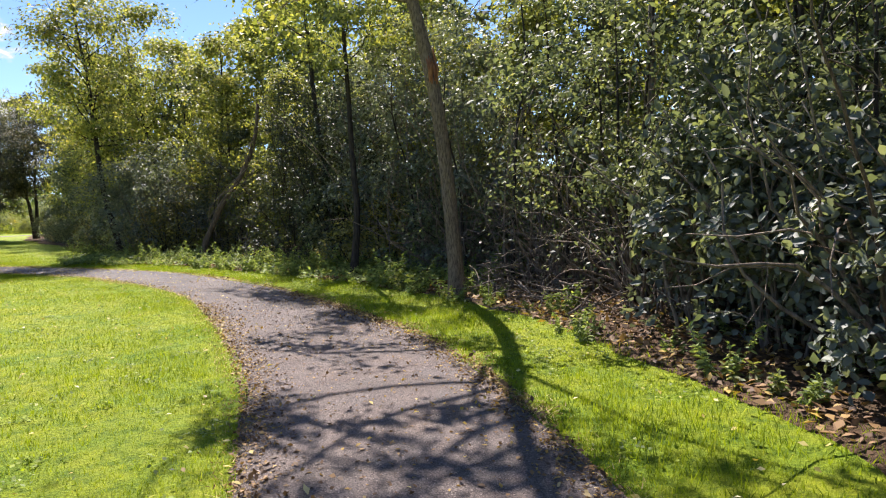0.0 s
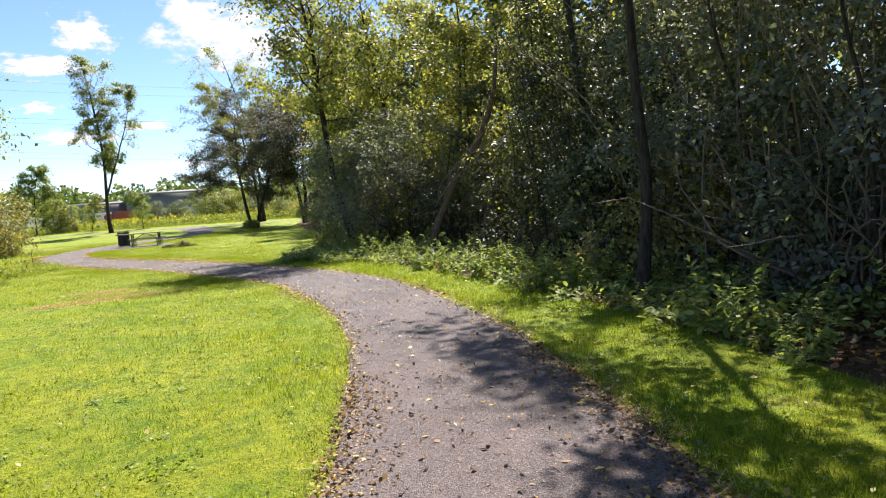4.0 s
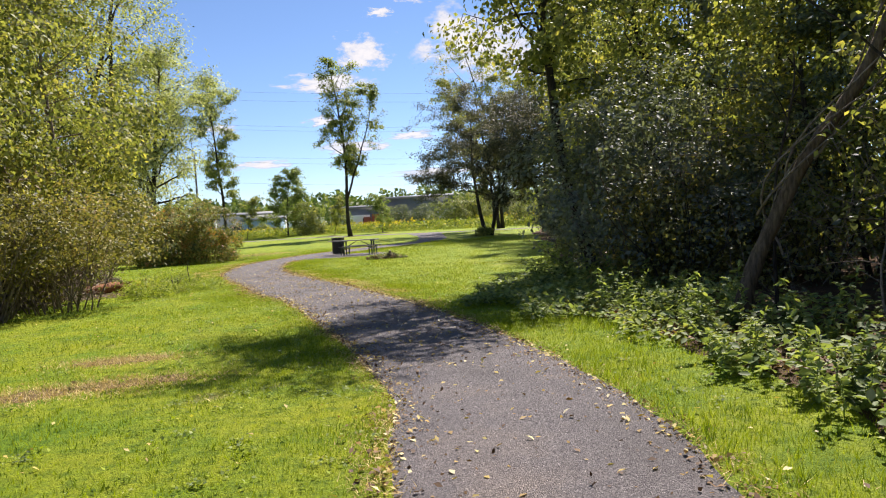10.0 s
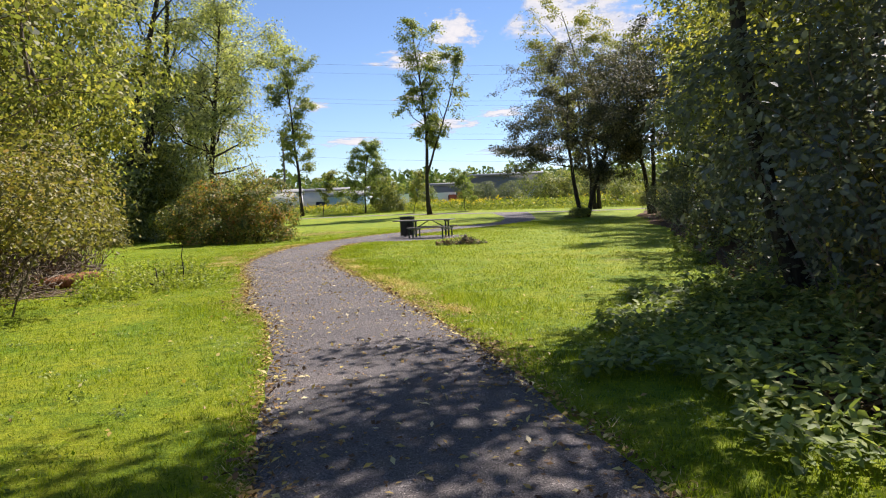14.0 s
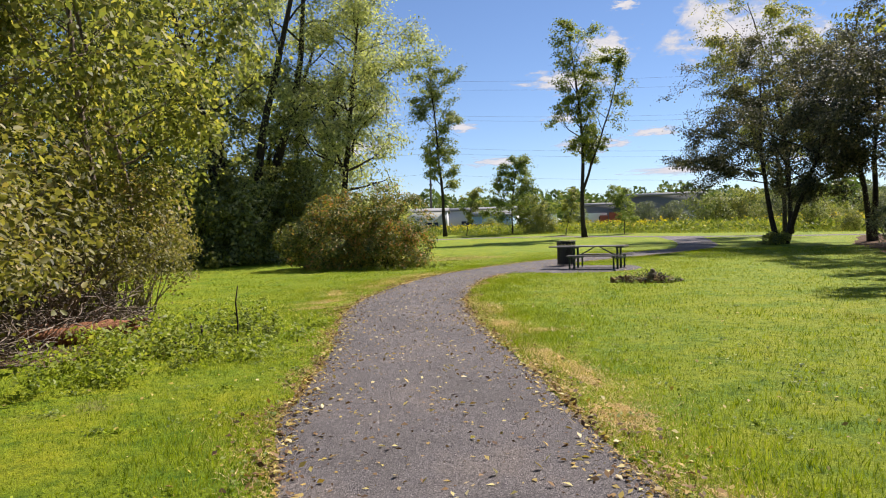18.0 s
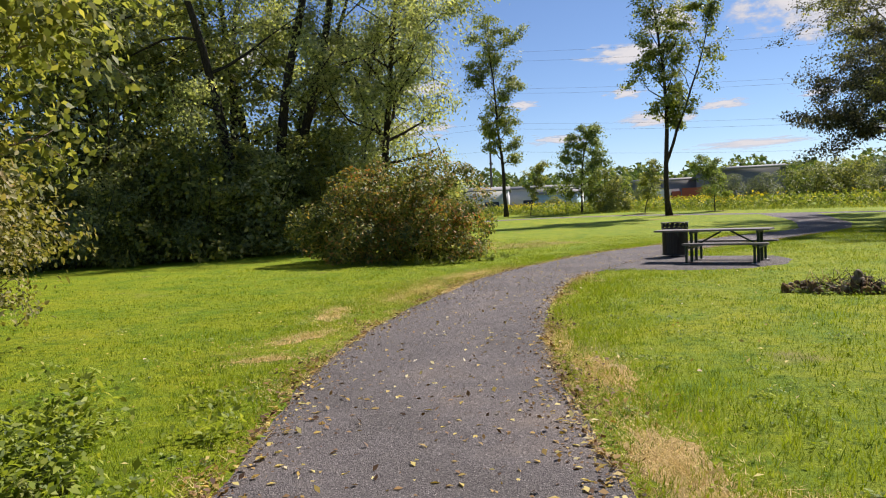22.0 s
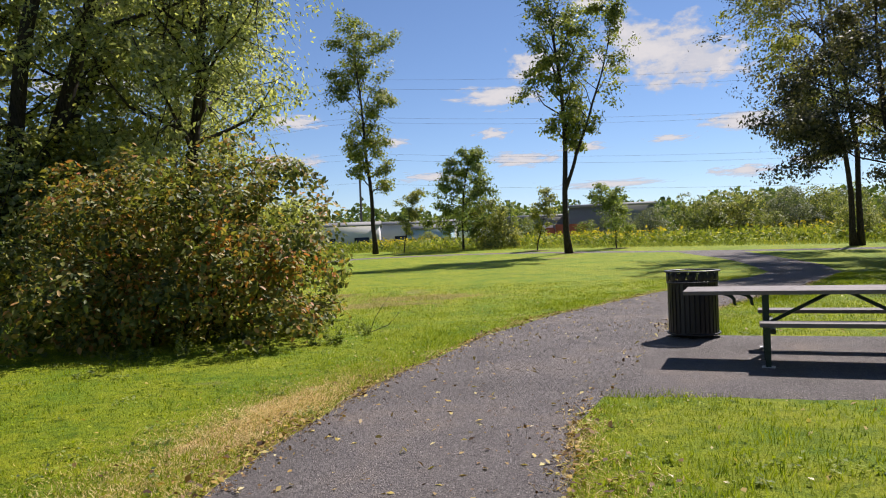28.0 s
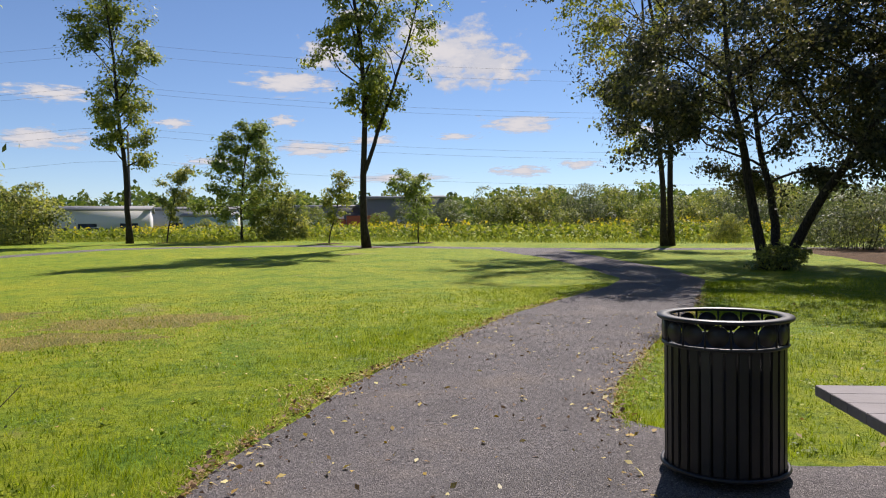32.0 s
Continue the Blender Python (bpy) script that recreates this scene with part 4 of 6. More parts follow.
scatter(left_trees, [(-6.3, 30.6), (-6.8, 34.6, 1.0), (-7.6, 36.4, 1.0), (-10.2, 37.2, 1.05), (-7.6, 27.0), (-9.6, 30.2, 1.1), (-11.6, 33.5, 1.2), (-10.5, 25.0, 1.15), (-13.5, 29.0, 1.2), (-8.6, 22.5)], 82, 0.95, 1.1, "trees beside the lawn")

# the tall wood behind the round bush
put(plant_tree("tree", "very tall tree with several dark trunks", 91, 19.0, 0.34, 0.36, 6.8, 50000, 0.14, BARK_DARK, LEAF_FERNY, 42, "vase", (0.02, 0), 6, 0.4, 0.24, twig=9, droop=0.35, split=True), -16.9, 57.3)
far_left = [
    plant_tree("tree", "tall feathery green tree in the wood", 92, 13.5, 0.2, 0.06, 4.6, 10000, 0.22, BARK_DARK, LEAF_FERNY, 34, "round", (0.03, 0), 1, clump=0.38, droop=0.4, twig=7, twiggy=False),
    plant_tree("tree", "dark green tree in the wood", 93, 12.5, 0.18, 0.06, 4.4, 10000, 0.22, BARK_DARK, LEAF_MID, 34, "round", (0, 0), 1, clump=0.38, twig=7, twiggy=False),
]
feathery = [plant_tree("tree", "feathery grey-green tree with arching boughs", 96, 13.0, 0.2, 0.05, 4.6, 36000, 0.17, BARK_DARK, LEAF_FERNY, 36, "round", (0.03, 0), 1, clump=0.3, droop=0.45, twig=8, slim=0.42)]
scatter(feathery, [(-12.6, 59.8), (-22.0, 53.6, 0.85), (-15.8, 64.5, 0.8)], 97, 0.97, 1.05, "feathery trees behind the bush")
scatter(far_left, [(-20.0, 59.5, 1.2), (-21.0, 52.0, 0.95), (-24.5, 49.5), (-18.5, 62.0, 0.85), (-22.5, 57.0, 1.1), (-27.0, 52.0, 1.15), (-27.0, 46.0, 1.1), (-31.0, 49.0, 1.2), (-26.0, 60.0, 1.1)], 83, 0.95, 1.1, "tall trees behind the bush")
far_left_low = [shrub("shrub", "dark undergrowth at the foot of the tall trees", 94, 2.0, 1.8, 3.6, 9000, 0.115, LEAF_FERNY, lumps=44), shrub("shrub", "dark undergrowth at the foot of the tall trees", 95, 2.0, 1.8, 3.0, 9000, 0.115, LEAF_YELLOW, lumps=44)]
scatter(far_left_low, [(-15.2, 58.2), (-16.5, 54.6), (-17.4, 52.6), (-18.6, 51.2), (-20.2, 50.0), (-21.8, 48.8), (-24.0, 47.6), (-26.0, 46.2), (-14.6, 61.5), (-18.5, 55.5, 1.5), (-21.5, 53.0, 1.5), (-16.0, 56.4, 1.2), (-19.4, 52.2, 1.3), (-23.0, 50.0, 1.3), (-27.5, 47.5, 1.4), (-13.6, 60.2, 1.1), (-15.2, 55.4, 1.4), (-14.2, 57.3, 1.35), (-17.0, 55.4, 1.6), (-15.9, 58.9, 1.7), (-12.9, 58.2, 1.3), (-18.3, 53.6, 1.6)], 84, 0.9, 1.15, "undergrowth of the tall wood")

# shrubs beyond the lawn
field_shrubs = [shrub("shrub", "rounded green shrub at the edge of the field", 101, 1.9, 1.8, 3.1, 7500, 0.13, LEAF_LONE, lumps=40), shrub("shrub", "rounded light green shrub at the edge of the field", 102, 2.0, 1.8, 2.6, 7500, 0.13, LEAF_MID, lumps=36), shrub("shrub", "dense blue-green shrub at the edge of the field", 103, 2.1, 1.9, 3.4, 8000, 0.12, LEAF_DARK, lumps=44)]
scatter(field_shrubs, [(11, 104, 1.25), (14.5, 106, 1.4), (18, 103, 1.3), (22, 105, 1.4), (26, 101, 1.3), (8, 110, 1.2), (30, 104, 1.4), (34, 100, 1.4), (5, 113, 0.9), (15.5, 100, 1.0), (19, 92, 0.8), (23, 88, 0.9), (27, 84), (17.5, 80, 0.7), (20.5, 77, 0.8), (24.5, 74, 1.0), (28, 70, 1.1), (18.0, 71.5, 0.9), (16.5, 86, 0.6), (-21, 93, 1.1), (-26, 90, 1.1), (-9.8, 98, 0.5), (31, 96, 1.2), (36, 92, 1.2), (4, 150, 1.1), (12, 158, 1.4), (20, 150, 1.2), (28, 160, 1.5), (36, 152, 1.4), (44, 160, 1.6), (-6, 162, 1.1), (-20, 150, 1.2)], 85, 0.65, 1.3, "shrubs beyond the lawn")


def goldenrod():
    r = np.random.RandomState(110)
    n = 5200
    x, y = r.uniform(-34, 40, n), 0
    y = 88.5 + 30 * r.uniform(0, 1, n) ** 1.5 - np.clip((x - 4) * 0.55, -4.5, 9) * 1.0
    y = np.where(x < -13, y + 5, y)
    g = Geo()
    h = r.uniform(0.55, 1.2, n)
    plumes = Geo()
    flower = (np.sin(x * 0.35 + 1.0) + np.sin(x * 0.9 + y * 0.4) + r.normal(0, 0.7, n)) > 1.0
    for k in range(9):
        p = np.stack([x + r.normal(0, 0.14, n), y + r.normal(0, 0.14, n), terrain(x, y) + h * (0.1 + 0.1 * k)], 1)
        if k < 7:
            g.leaves(p, 0.3, r, 0.6, -0.4, 0.4)
        else:
            plumes.leaves(p[flower], 0.26, r, 0.9, -0.5, 0.5)
    tagged(part("goldenrod_flowers", plumes, PLUME), "yellow plumes of flowering goldenrod", "wildflowers", "", "stuff")
    ob = part("goldenrod_field", g, LEAF_GOLD)
    tagged(ob, "field of tall weeds and yellow goldenrod", "wildflowers", "", "stuff")


goldenrod()


def rough_grass():
    r = np.random.RandomState(115)
    n = 16000
    x = r.uniform(-34, 32, n)
    y = 84.5 + r.uniform(0, 6, n) - np.clip((x - 4) * 0.55, -4.5, 9)
    y = np.where(x < -13, y + 4.5, y)
    g = Geo()
    g.blades(np.stack([x, y, terrain(x, y)], 1), 0.2, 0.035, r, 0.5)
    tagged(part("rough_grass", g, LEAF_GOLD), "pale unmown grass below the wild field", "grass", "", "stuff")
    n = 9000
    x, y = 13 + np.abs(r.normal(0, 5, n)), r.uniform(8, 44, n) + r.normal(0, 2, n)
    x += np.where(y > 30, 3.0, 0.0)
    g = Geo()
    g.leaves(np.stack([x, y, r.uniform(0.1, 1.1, n)], 1), 0.3, r, 0.6, -0.4, 0.4)
    tagged(part("goldenrod_field", g, LEAF_GOLD), "tall yellowing weeds behind the wood", "wildflowers", "", "stuff")


rough_grass()

# ---- distance ----
SHED_PALE = plain("pale_grey_cladding", (0.5, 0.5, 0.5), 0.6, 0.3, 0, 0.08)
SHED_DARK = plain("dark_grey_cladding", (0.15, 0.155, 0.165), 0.6, 0.3, 0, 0.15)
SHED_BLUE = plain("blue_grey_cladding", (0.3, 0.42, 0.52), 0.5, 0.3, 0, 0.1)
ROOF = plain("grey_roofing", (0.2, 0.2, 0.2), 0.7, 0.2, 0, 0.15)
DARKGLASS = plain("dark_window", (0.03, 0.035, 0.04), 0.15, 0.5)
WHITE = plain("white_paint", (0.75, 0.75, 0.73), 0.5, 0.4, 0, 0.05)
RUST = plain("rust_red_paint", (0.3, 0.07, 0.05), 0.6, 0.3)
POLE = plain("grey_pole", (0.1, 0.09, 0.085), 0.8, 0.2)


def shed(label, x, y, wide, deep, tall, wall, turn=0.0, pitch=0.08, doors=3):
    root = put(tagged(new("warehouse"), label, "building"), x, y, turn)
    g = Geo()
    g.box((-wide / 2, -deep / 2, -0.5), (wide / 2, deep / 2, tall))
    body = part("wall", g, wall, root)
    r = Geo()
    rise = deep / 2 * pitch
    w, d = wide / 2 + 0.5, deep / 2 + 0.5
    v = [(-w, -d, tall), (w, -d, tall), (w, 0, tall + rise), (-w, 0, tall + rise), (-w, d, tall), (w, d, tall)]
    lo = [(a, b, c - 0.35) for a, b, c in v]
    r.add(v + lo, [(0, 1, 2, 3), (3, 2, 5, 4), (6, 7, 1, 0), (10, 4, 5, 11), (6, 9, 8, 7), (9, 10, 11, 8)], [(0, 3, 9), (0, 9, 6), (3, 4, 10), (3, 10, 9), (1, 8, 2), (1, 7, 8), (2, 11, 5), (2, 8, 11)])
    part("roof", r, ROOF, root)
    for k in range(doors):
        q = Geo()
        cx = -wide / 2 + wide * (k + 0.5) / doors
        q.box((cx - wide / doors * 0.22, -deep / 2 - 0.06, 0), (cx + wide / doors * 0.22, -deep / 2 + 0.02, tall * 0.45))
        part("door", q, DARKGLASS if wall is not SHED_DARK else SHED_PALE, body)
    return root


shed("long low dark grey warehouse with a shallow roof", 12.5, 208, 18, 16, 7.3, SHED_DARK, -4)
shed("pale grey warehouse behind the field", -52, 205, 22, 26, 5.1, SHED_PALE, 12)
shed("pale grey warehouse behind the field", -40, 235, 26, 22, 5.9, SHED_PALE, 4)
shed("small blue-grey shed behind the field", -27, 196, 9, 10, 3.7, SHED_BLUE, 0, 0.15, 1)
shed("dark open-sided shed behind the field", -3, 210, 16, 12, 5.6, SHED_DARK, 0)


def truck(label, x, y, turn, paint):
    root = put(tagged(new("truck"), label, "truck"), x, y, turn)
    part("body", slab((6.5, 2.4, 2.6), (0.6, 0, 2.0), 0.05), paint, root)
    part("cab", slab((2.0, 2.3, 2.2), (-3.8, 0, 1.6), 0.18), paint, root)
    part("windscreen", slab((0.5, 2.0, 0.8), (-4.62, 0, 2.1), 0.05), DARKGLASS, root)
    for cx in (-3.6, 1.6, 2.8):
        for cy in (-1.0, 1.0):
            w = Geo()
            w.tube([(cx, cy - 0.15, 0.5), (cx, cy + 0.15, 0.5)], 0.5, 14)
            part("wheel", w, DARKGLASS, root)
    return root


truck("white box truck parked by the sheds", -15.5, 190, 4, WHITE)
truck("white box truck parked by the sheds", -4.5, 196, 0, WHITE)
truck("red truck parked by the sheds", 2.5, 192, 0, RUST)


def car(label, x, y, turn, paint):
    root = put(tagged(new("car"), label, "car"), x, y, turn)
    part("body", slab((4.3, 1.75, 0.62), (0, 0, 0.62), 0.16), paint, root)
    part("cabin", slab((2.3, 1.55, 0.55), (0.2, 0, 1.17), 0.2), DARKGLASS, root, "dark glass cabin")
    part("roof", slab((1.5, 1.35, 0.06), (0.2, 0, 1.46), 0.02), paint, root)
    for cx in (-1.35, 1.35):
        for cy in (-0.8, 0.8):
            w = Geo()
            w.tube([(cx, cy - 0.1, 0.32), (cx, cy + 0.1, 0.32)], 0.32, 14)
            part("wheel", w, DARKGLASS, root)
    return root


for k, (x, y) in enumerate([(-52, 186), (-46, 186), (-33, 186), (-29.5, 186), (-24, 187)]):
    car(("dark", "white", "grey", "dark", "silver")[k] + " car parked in front of the sheds", x, y, 4, (DARKGLASS, WHITE, SHED_PALE, SHED_DARK, SHED_PALE)[k])


def pole(x, y, h):
    root = put(tagged(new("utility_pole"), "tall bare grey utility pole", "pole"), x, y)
    g = Geo()
    g.tube([(0, 0, -0.5), (0, 0, h)], [0.32, 0.2], 10)
    part("shaft", g, POLE, root)
    c = Geo()
    c.box((-1.4, -0.08, h - 1.6), (1.4, 0.08, h - 1.35))
    part("crossarm", c, POLE, root)
    return root


pole(-46, 209, 22)


def wires():
    for k, (z, y0, y1) in enumerate([(33, 190, 150), (31.2, 190, 150), (25.5, 188, 148), (24.6, 188, 148), (18.6, 186, 146), (17.5, 186, 146), (13.0, 184, 144)]):
        s = np.linspace(0, 1, 60)
        x = -230 + 460 * s
        sag = 5.0 * ((((s * 2.4) % 1.0) - 0.5) ** 2 * 4 - 1)
        g = Geo()
        g.tube(np.stack([x, y0 + (y1 - y0) * s, z + sag], 1), 0.014, 4, False)
        ob = part("power_line", g, POLE)
        tagged(ob, "thin overhead power line crossing the sky", "power line", "power lines")


wires()


def far_woods():
    r = np.random.RandomState(130)
    g = Geo()
    for ring, top, n in ((330, 16, 38000), (520, 30, 30000)):
        a = r.uniform(-1.2, 1.2, n)
        crest = top * (0.84 + 0.1 * np.sin(a * 37 + ring) + 0.08 * np.sin(a * 91) + 0.06 * np.sin(a * 211))
        rad = ring + r.uniform(-30, 30, n)
        p = np.stack([rad * np.sin(a), 45 + rad * np.cos(a), np.maximum(0.3, crest * r.uniform(0, 1, n) ** 0.8)], 1)
        g.leaves(p, 2.0 if ring < 400 else 3.2, r, 0.5, 0.2, 0.8)
    tagged(part("far_woods", g, LEAF_FAR), "distant belt of green trees on the skyline", "woods", "", "stuff")


far_woods()


def clouds():
    """Fair-weather clouds far off, thin at the edges."""
    m = bpy.data.materials.new("cloud")
    m.use_nodes = True
    n, l = m.node_tree.nodes, m.node_tree.links
    n.clear()
    out = n.new("ShaderNodeOutputMaterial")
    tc = n.new("ShaderNodeTexCoord")
    info = n.new("ShaderNodeObjectInfo")
    shift = n.new("ShaderNodeVectorMath")
    shift.operation = "ADD"
    l.new(tc.outputs["Object"], shift.inputs[0])
    mul = n.new("ShaderNodeVectorMath")
    mul.operation = "SCALE"
    mul.inputs[3].default_value = 37.0
    comb = n.new("ShaderNodeCombineXYZ")
    l.new(info.outputs["Random"], comb.inputs[0])
    l.new(info.outputs["Random"], comb.inputs[2])
    l.new(comb.outputs[0], mul.inputs[0])
    l.new(mul.outputs[0], shift.inputs[1])
    soft = noise_tex(n, l, 2.3, 9.0, shift.outputs[0], 0.62)
    big = n.new("ShaderNodeMath")
    big.operation = "MULTIPLY_ADD"
    big.inputs[1].default_value, big.inputs[2].default_value = 2.4, -0.7
    l.new(soft.outputs[0], big.inputs[0])
    dot = n.new("ShaderNodeVectorMath")
    dot.operation = "LENGTH"
    l.new(tc.outputs["Object"], dot.inputs[0])
    rad = n.new("ShaderNodeMapRange")
    rad.inputs[1].default_value, rad.inputs[2].default_value, rad.inputs[3].default_value, rad.inputs[4].default_value = 0.1, 1.0, 0.5, -0.42
    l.new(dot.outputs["Value"], rad.inputs[0])
    add = n.new("ShaderNodeMath")
    add.operation = "ADD"
    l.new(big.outputs[0], add.inputs[0])
    l.new(rad.outputs[0], add.inputs[1])
    alpha = ramp(n, [(0.36, (0, 0, 0)), (0.68, (1, 1, 1))])
    l.new(add.outputs[0], alpha.inputs[0])
    shade = ramp(n, [(0.5, (0.74, 0.8, 0.9)), (0.95, (1.0, 1.0, 1.0))])
    l.new(add.outputs[0], shade.inputs[0])
    em = n.new("ShaderNodeEmission")
    l.new(shade.outputs[0], em.inputs[0])
    em.inputs[1].default_value = 0.46
    tr = n.new("ShaderNodeBsdfTransparent")
    mx = n.new("ShaderNodeMixShader")
    l.new(alpha.outputs[0], mx.inputs[0])
    l.new(tr.outputs[0], mx.inputs[1])
    l.new(em.outputs[0], mx.inputs[2])
    l.new(mx.outputs[0], out.inputs[0])
    me = bpy.data.meshes.new("cloud")
    me.from_pydata([(-1, 0, -1), (1, 0, -1), (1, 0, 1), (-1, 0, 1)], [], [(0, 1, 2, 3)])
    me.materials.append(m)
    # bearing to the right of the field, height angle, half width, half height, in degrees
    spec = [(8.5, 13.8, 6.5, 3.6), (12, 12.5, 4.5, 2.4), (-3.5, 11.2, 4.6, 1.3), (-0.5, 13.4, 3.0, 1.8), (-4, 8.4, 1.8, 0.6), (-20, 9.7, 3.6, 0.9), (-20.5, 6.6, 4.2, 1.1), (14.5, 8.0, 4.0, 1.0), (9.4, 7.2, 2.2, 0.4), (-1.7, 6.3, 4.0, 0.8), (19, 4.8, 2.2, 0.5), (14.5, 4.4, 3.0, 0.6), (-9, 5.2, 3.2, 0.5), (3, 7.0, 2.6, 0.5), (-12, 8.0, 2.0, 0.5), (4, 17.6, 2.6, 0.9), (1, 16.4, 1.4, 0.5), (24, 7.2, 4, 0.8), (5, 4.0, 6, 0.5), (30, 20, 8, 3.0), (42, 12, 7, 1.8), (-34, 12, 6, 1.5), (-45, 20, 9, 3), (22, 26, 8, 2.5), (0, 30, 9, 2.4)]
    for az, el, hw, hh in spec:
        ob = new("cloud", me)
        far = 2400.0
        a, e = radians(az), radians(el)
        ob.matrix_basis = pose(far * math.cos(e) * math.sin(a), 45 + far * math.cos(e) * math.cos(a), far * math.sin(e), 0, 0, -az) @ Matrix.Diagonal((far * math.tan(radians(hw)), 1, far * math.tan(radians(hh)), 1))
        tagged(ob, "white fair-weather cloud in a blue sky", "cloud", "clouds", "structure")


clouds()

# ---- litter bin and picnic table ----
BLACK = plain("black_powder_coat", (0.018, 0.017, 0.019), 0.42, 0.45, 0.0, 0.2, 5.0)
GREEN_STEEL = plain("dark_green_steel", (0.012, 0.035, 0.026), 0.45, 0.5, 0.0, 0.2)
DECK = plain("weathered_grey_plank", (0.19, 0.172, 0.175), 0.75, 0.25, 0.0, 0.16, 3.0, 0.25)
GALV = plain("galvanised_steel", (0.5, 0.5, 0.5), 0.4, 0.5, 0.8)


def ring_tube(g, r, z, thick, n=40, sides=6):
    a = np.linspace(0, 2 * np.pi, n + 1)
    g.tube(np.stack([r * np.cos(a), r * np.sin(a), np.full(n + 1, z)], 1), thick, sides, False)


def litter_bin(x, y, turn):
    root = put(tagged(new("litter_bin"), "black slatted metal litter bin with a ring-patterned collar", "litter bin"), x, y, turn)
    root.location.z += 0.018
    R, H = 0.315, 0.86
    liner = Geo()
    a = np.linspace(0, 2 * np.pi, 41)
    prof = [(0.27, 0.05), (0.275, 0.71), (0.262, 0.71), (0.257, 0.06)]
    rows = np.array([[(r * math.cos(t), r * math.sin(t), z) for t in a[:-1]] for r, z in prof])
    k = np.arange(40)
    quads = [np.stack([i * 40 + k, i * 40 + (k + 1) % 40, (i + 1) * 40 + (k + 1) % 40, (i + 1) * 40 + k], 1) for i in range(3)]
    liner.add(rows.reshape(-1, 3), np.concatenate(quads))
    liner.add([(0, 0, 0.06)] + [(0.257 * math.cos(t), 0.257 * math.sin(t), 0.06) for t in a[:-1]], None, [(0, 1 + j, 1 + (j + 1) % 40) for j in range(40)])
    part("liner", liner, BLACK, root, "black inner liner", True)
    for j in range(32):
        t = 2 * math.pi * j / 32
        bm = slab((0.012, 0.05, 0.665), (0, 0, 0), 0.005, (0, 0, 0), 2)
        bmesh.ops.transform(bm, matrix=Matrix.Rotation(t, 4, "Z") @ Matrix.Translation((R - 0.012, 0, 0.385)), verts=bm.verts)
        part("slat", bm, BLACK, root)
    for z, r, th in ((0.06, R + 0.006, 0.013), (0.715, R, 0.01)):
        g = Geo()
        ring_tube(g, r, z, th)
        part("hoop", g, BLACK, root, "", True)
    rim = Geo()
    prof = [(R - 0.03, H - 0.012), (R + 0.03, H - 0.014), (R + 0.034, H - 0.004), (R + 0.028, H + 0.004), (R - 0.028, H + 0.004), (R - 0.034, H - 0.004)]
    rows = np.array([[(r * math.cos(t), r * math.sin(t), z) for t in a[:-1]] for r, z in prof])
    quads = [np.stack([i * 40 + k, ((i + 1) % 6) * 40 + k, ((i + 1) % 6) * 40 + (k + 1) % 40, i * 40 + (k + 1) % 40], 1) for i in range(6)]
    rim.add(rows.reshape(-1, 3), np.concatenate(quads)[:, ::-1])
    part("rim", rim, BLACK, root, "flat black rim worn shiny")
    for j in range(16):
        t = 2 * math.pi * j / 16
        g = Geo()
        n = 18
        b = np.linspace(0, 2 * np.pi, n, endpoint=False)
        rr = 0.054
        v = [(-0.004, 0, 0)] + [(-0.004, rr * math.cos(q), rr * math.sin(q)) for q in b] + [(0.004, 0, 0)] + [(0.004, rr * math.cos(q), rr * math.sin(q)) for q in b]
        tris = [(0, 1 + (i + 1) % n, 1 + i) for i in range(n)] + [(n + 1, n + 2 + i, n + 2 + (i + 1) % n) for i in range(n)]
        quads = [(1 + i, 1 + (i + 1) % n, n + 2 + (i + 1) % n, n + 2 + i) for i in range(n)]
        v = (np.array(v) + np.array([R, 0, 0.785])) @ np.array([[math.cos(t), math.sin(t), 0], [-math.sin(t), math.cos(t), 0], [0, 0, 1]])
        g.add(v, quads, tris)
        part("disc", g, BLACK, root)
        bar = Geo()
        t2 = t + math.pi / 16
        bar.tube([(R * math.cos(t2), R * math.sin(t2), 0.71), (R * math.cos(t2), R * math.sin(t2), H - 0.01)], 0.006, 5)
        part("upright", bar, BLACK, root)
    for j in range(3):
        t = 2 * math.pi * j / 3
        g = Geo()
        g.tube([(0.24 * math.cos(t), 0.24 * math.sin(t), -0.01), (0.24 * math.cos(t), 0.24 * math.sin(t), 0.06)], 0.02, 8)
        part("foot", g, BLACK, root)
    return root


litter_bin(-0.14, 49.30, 10)


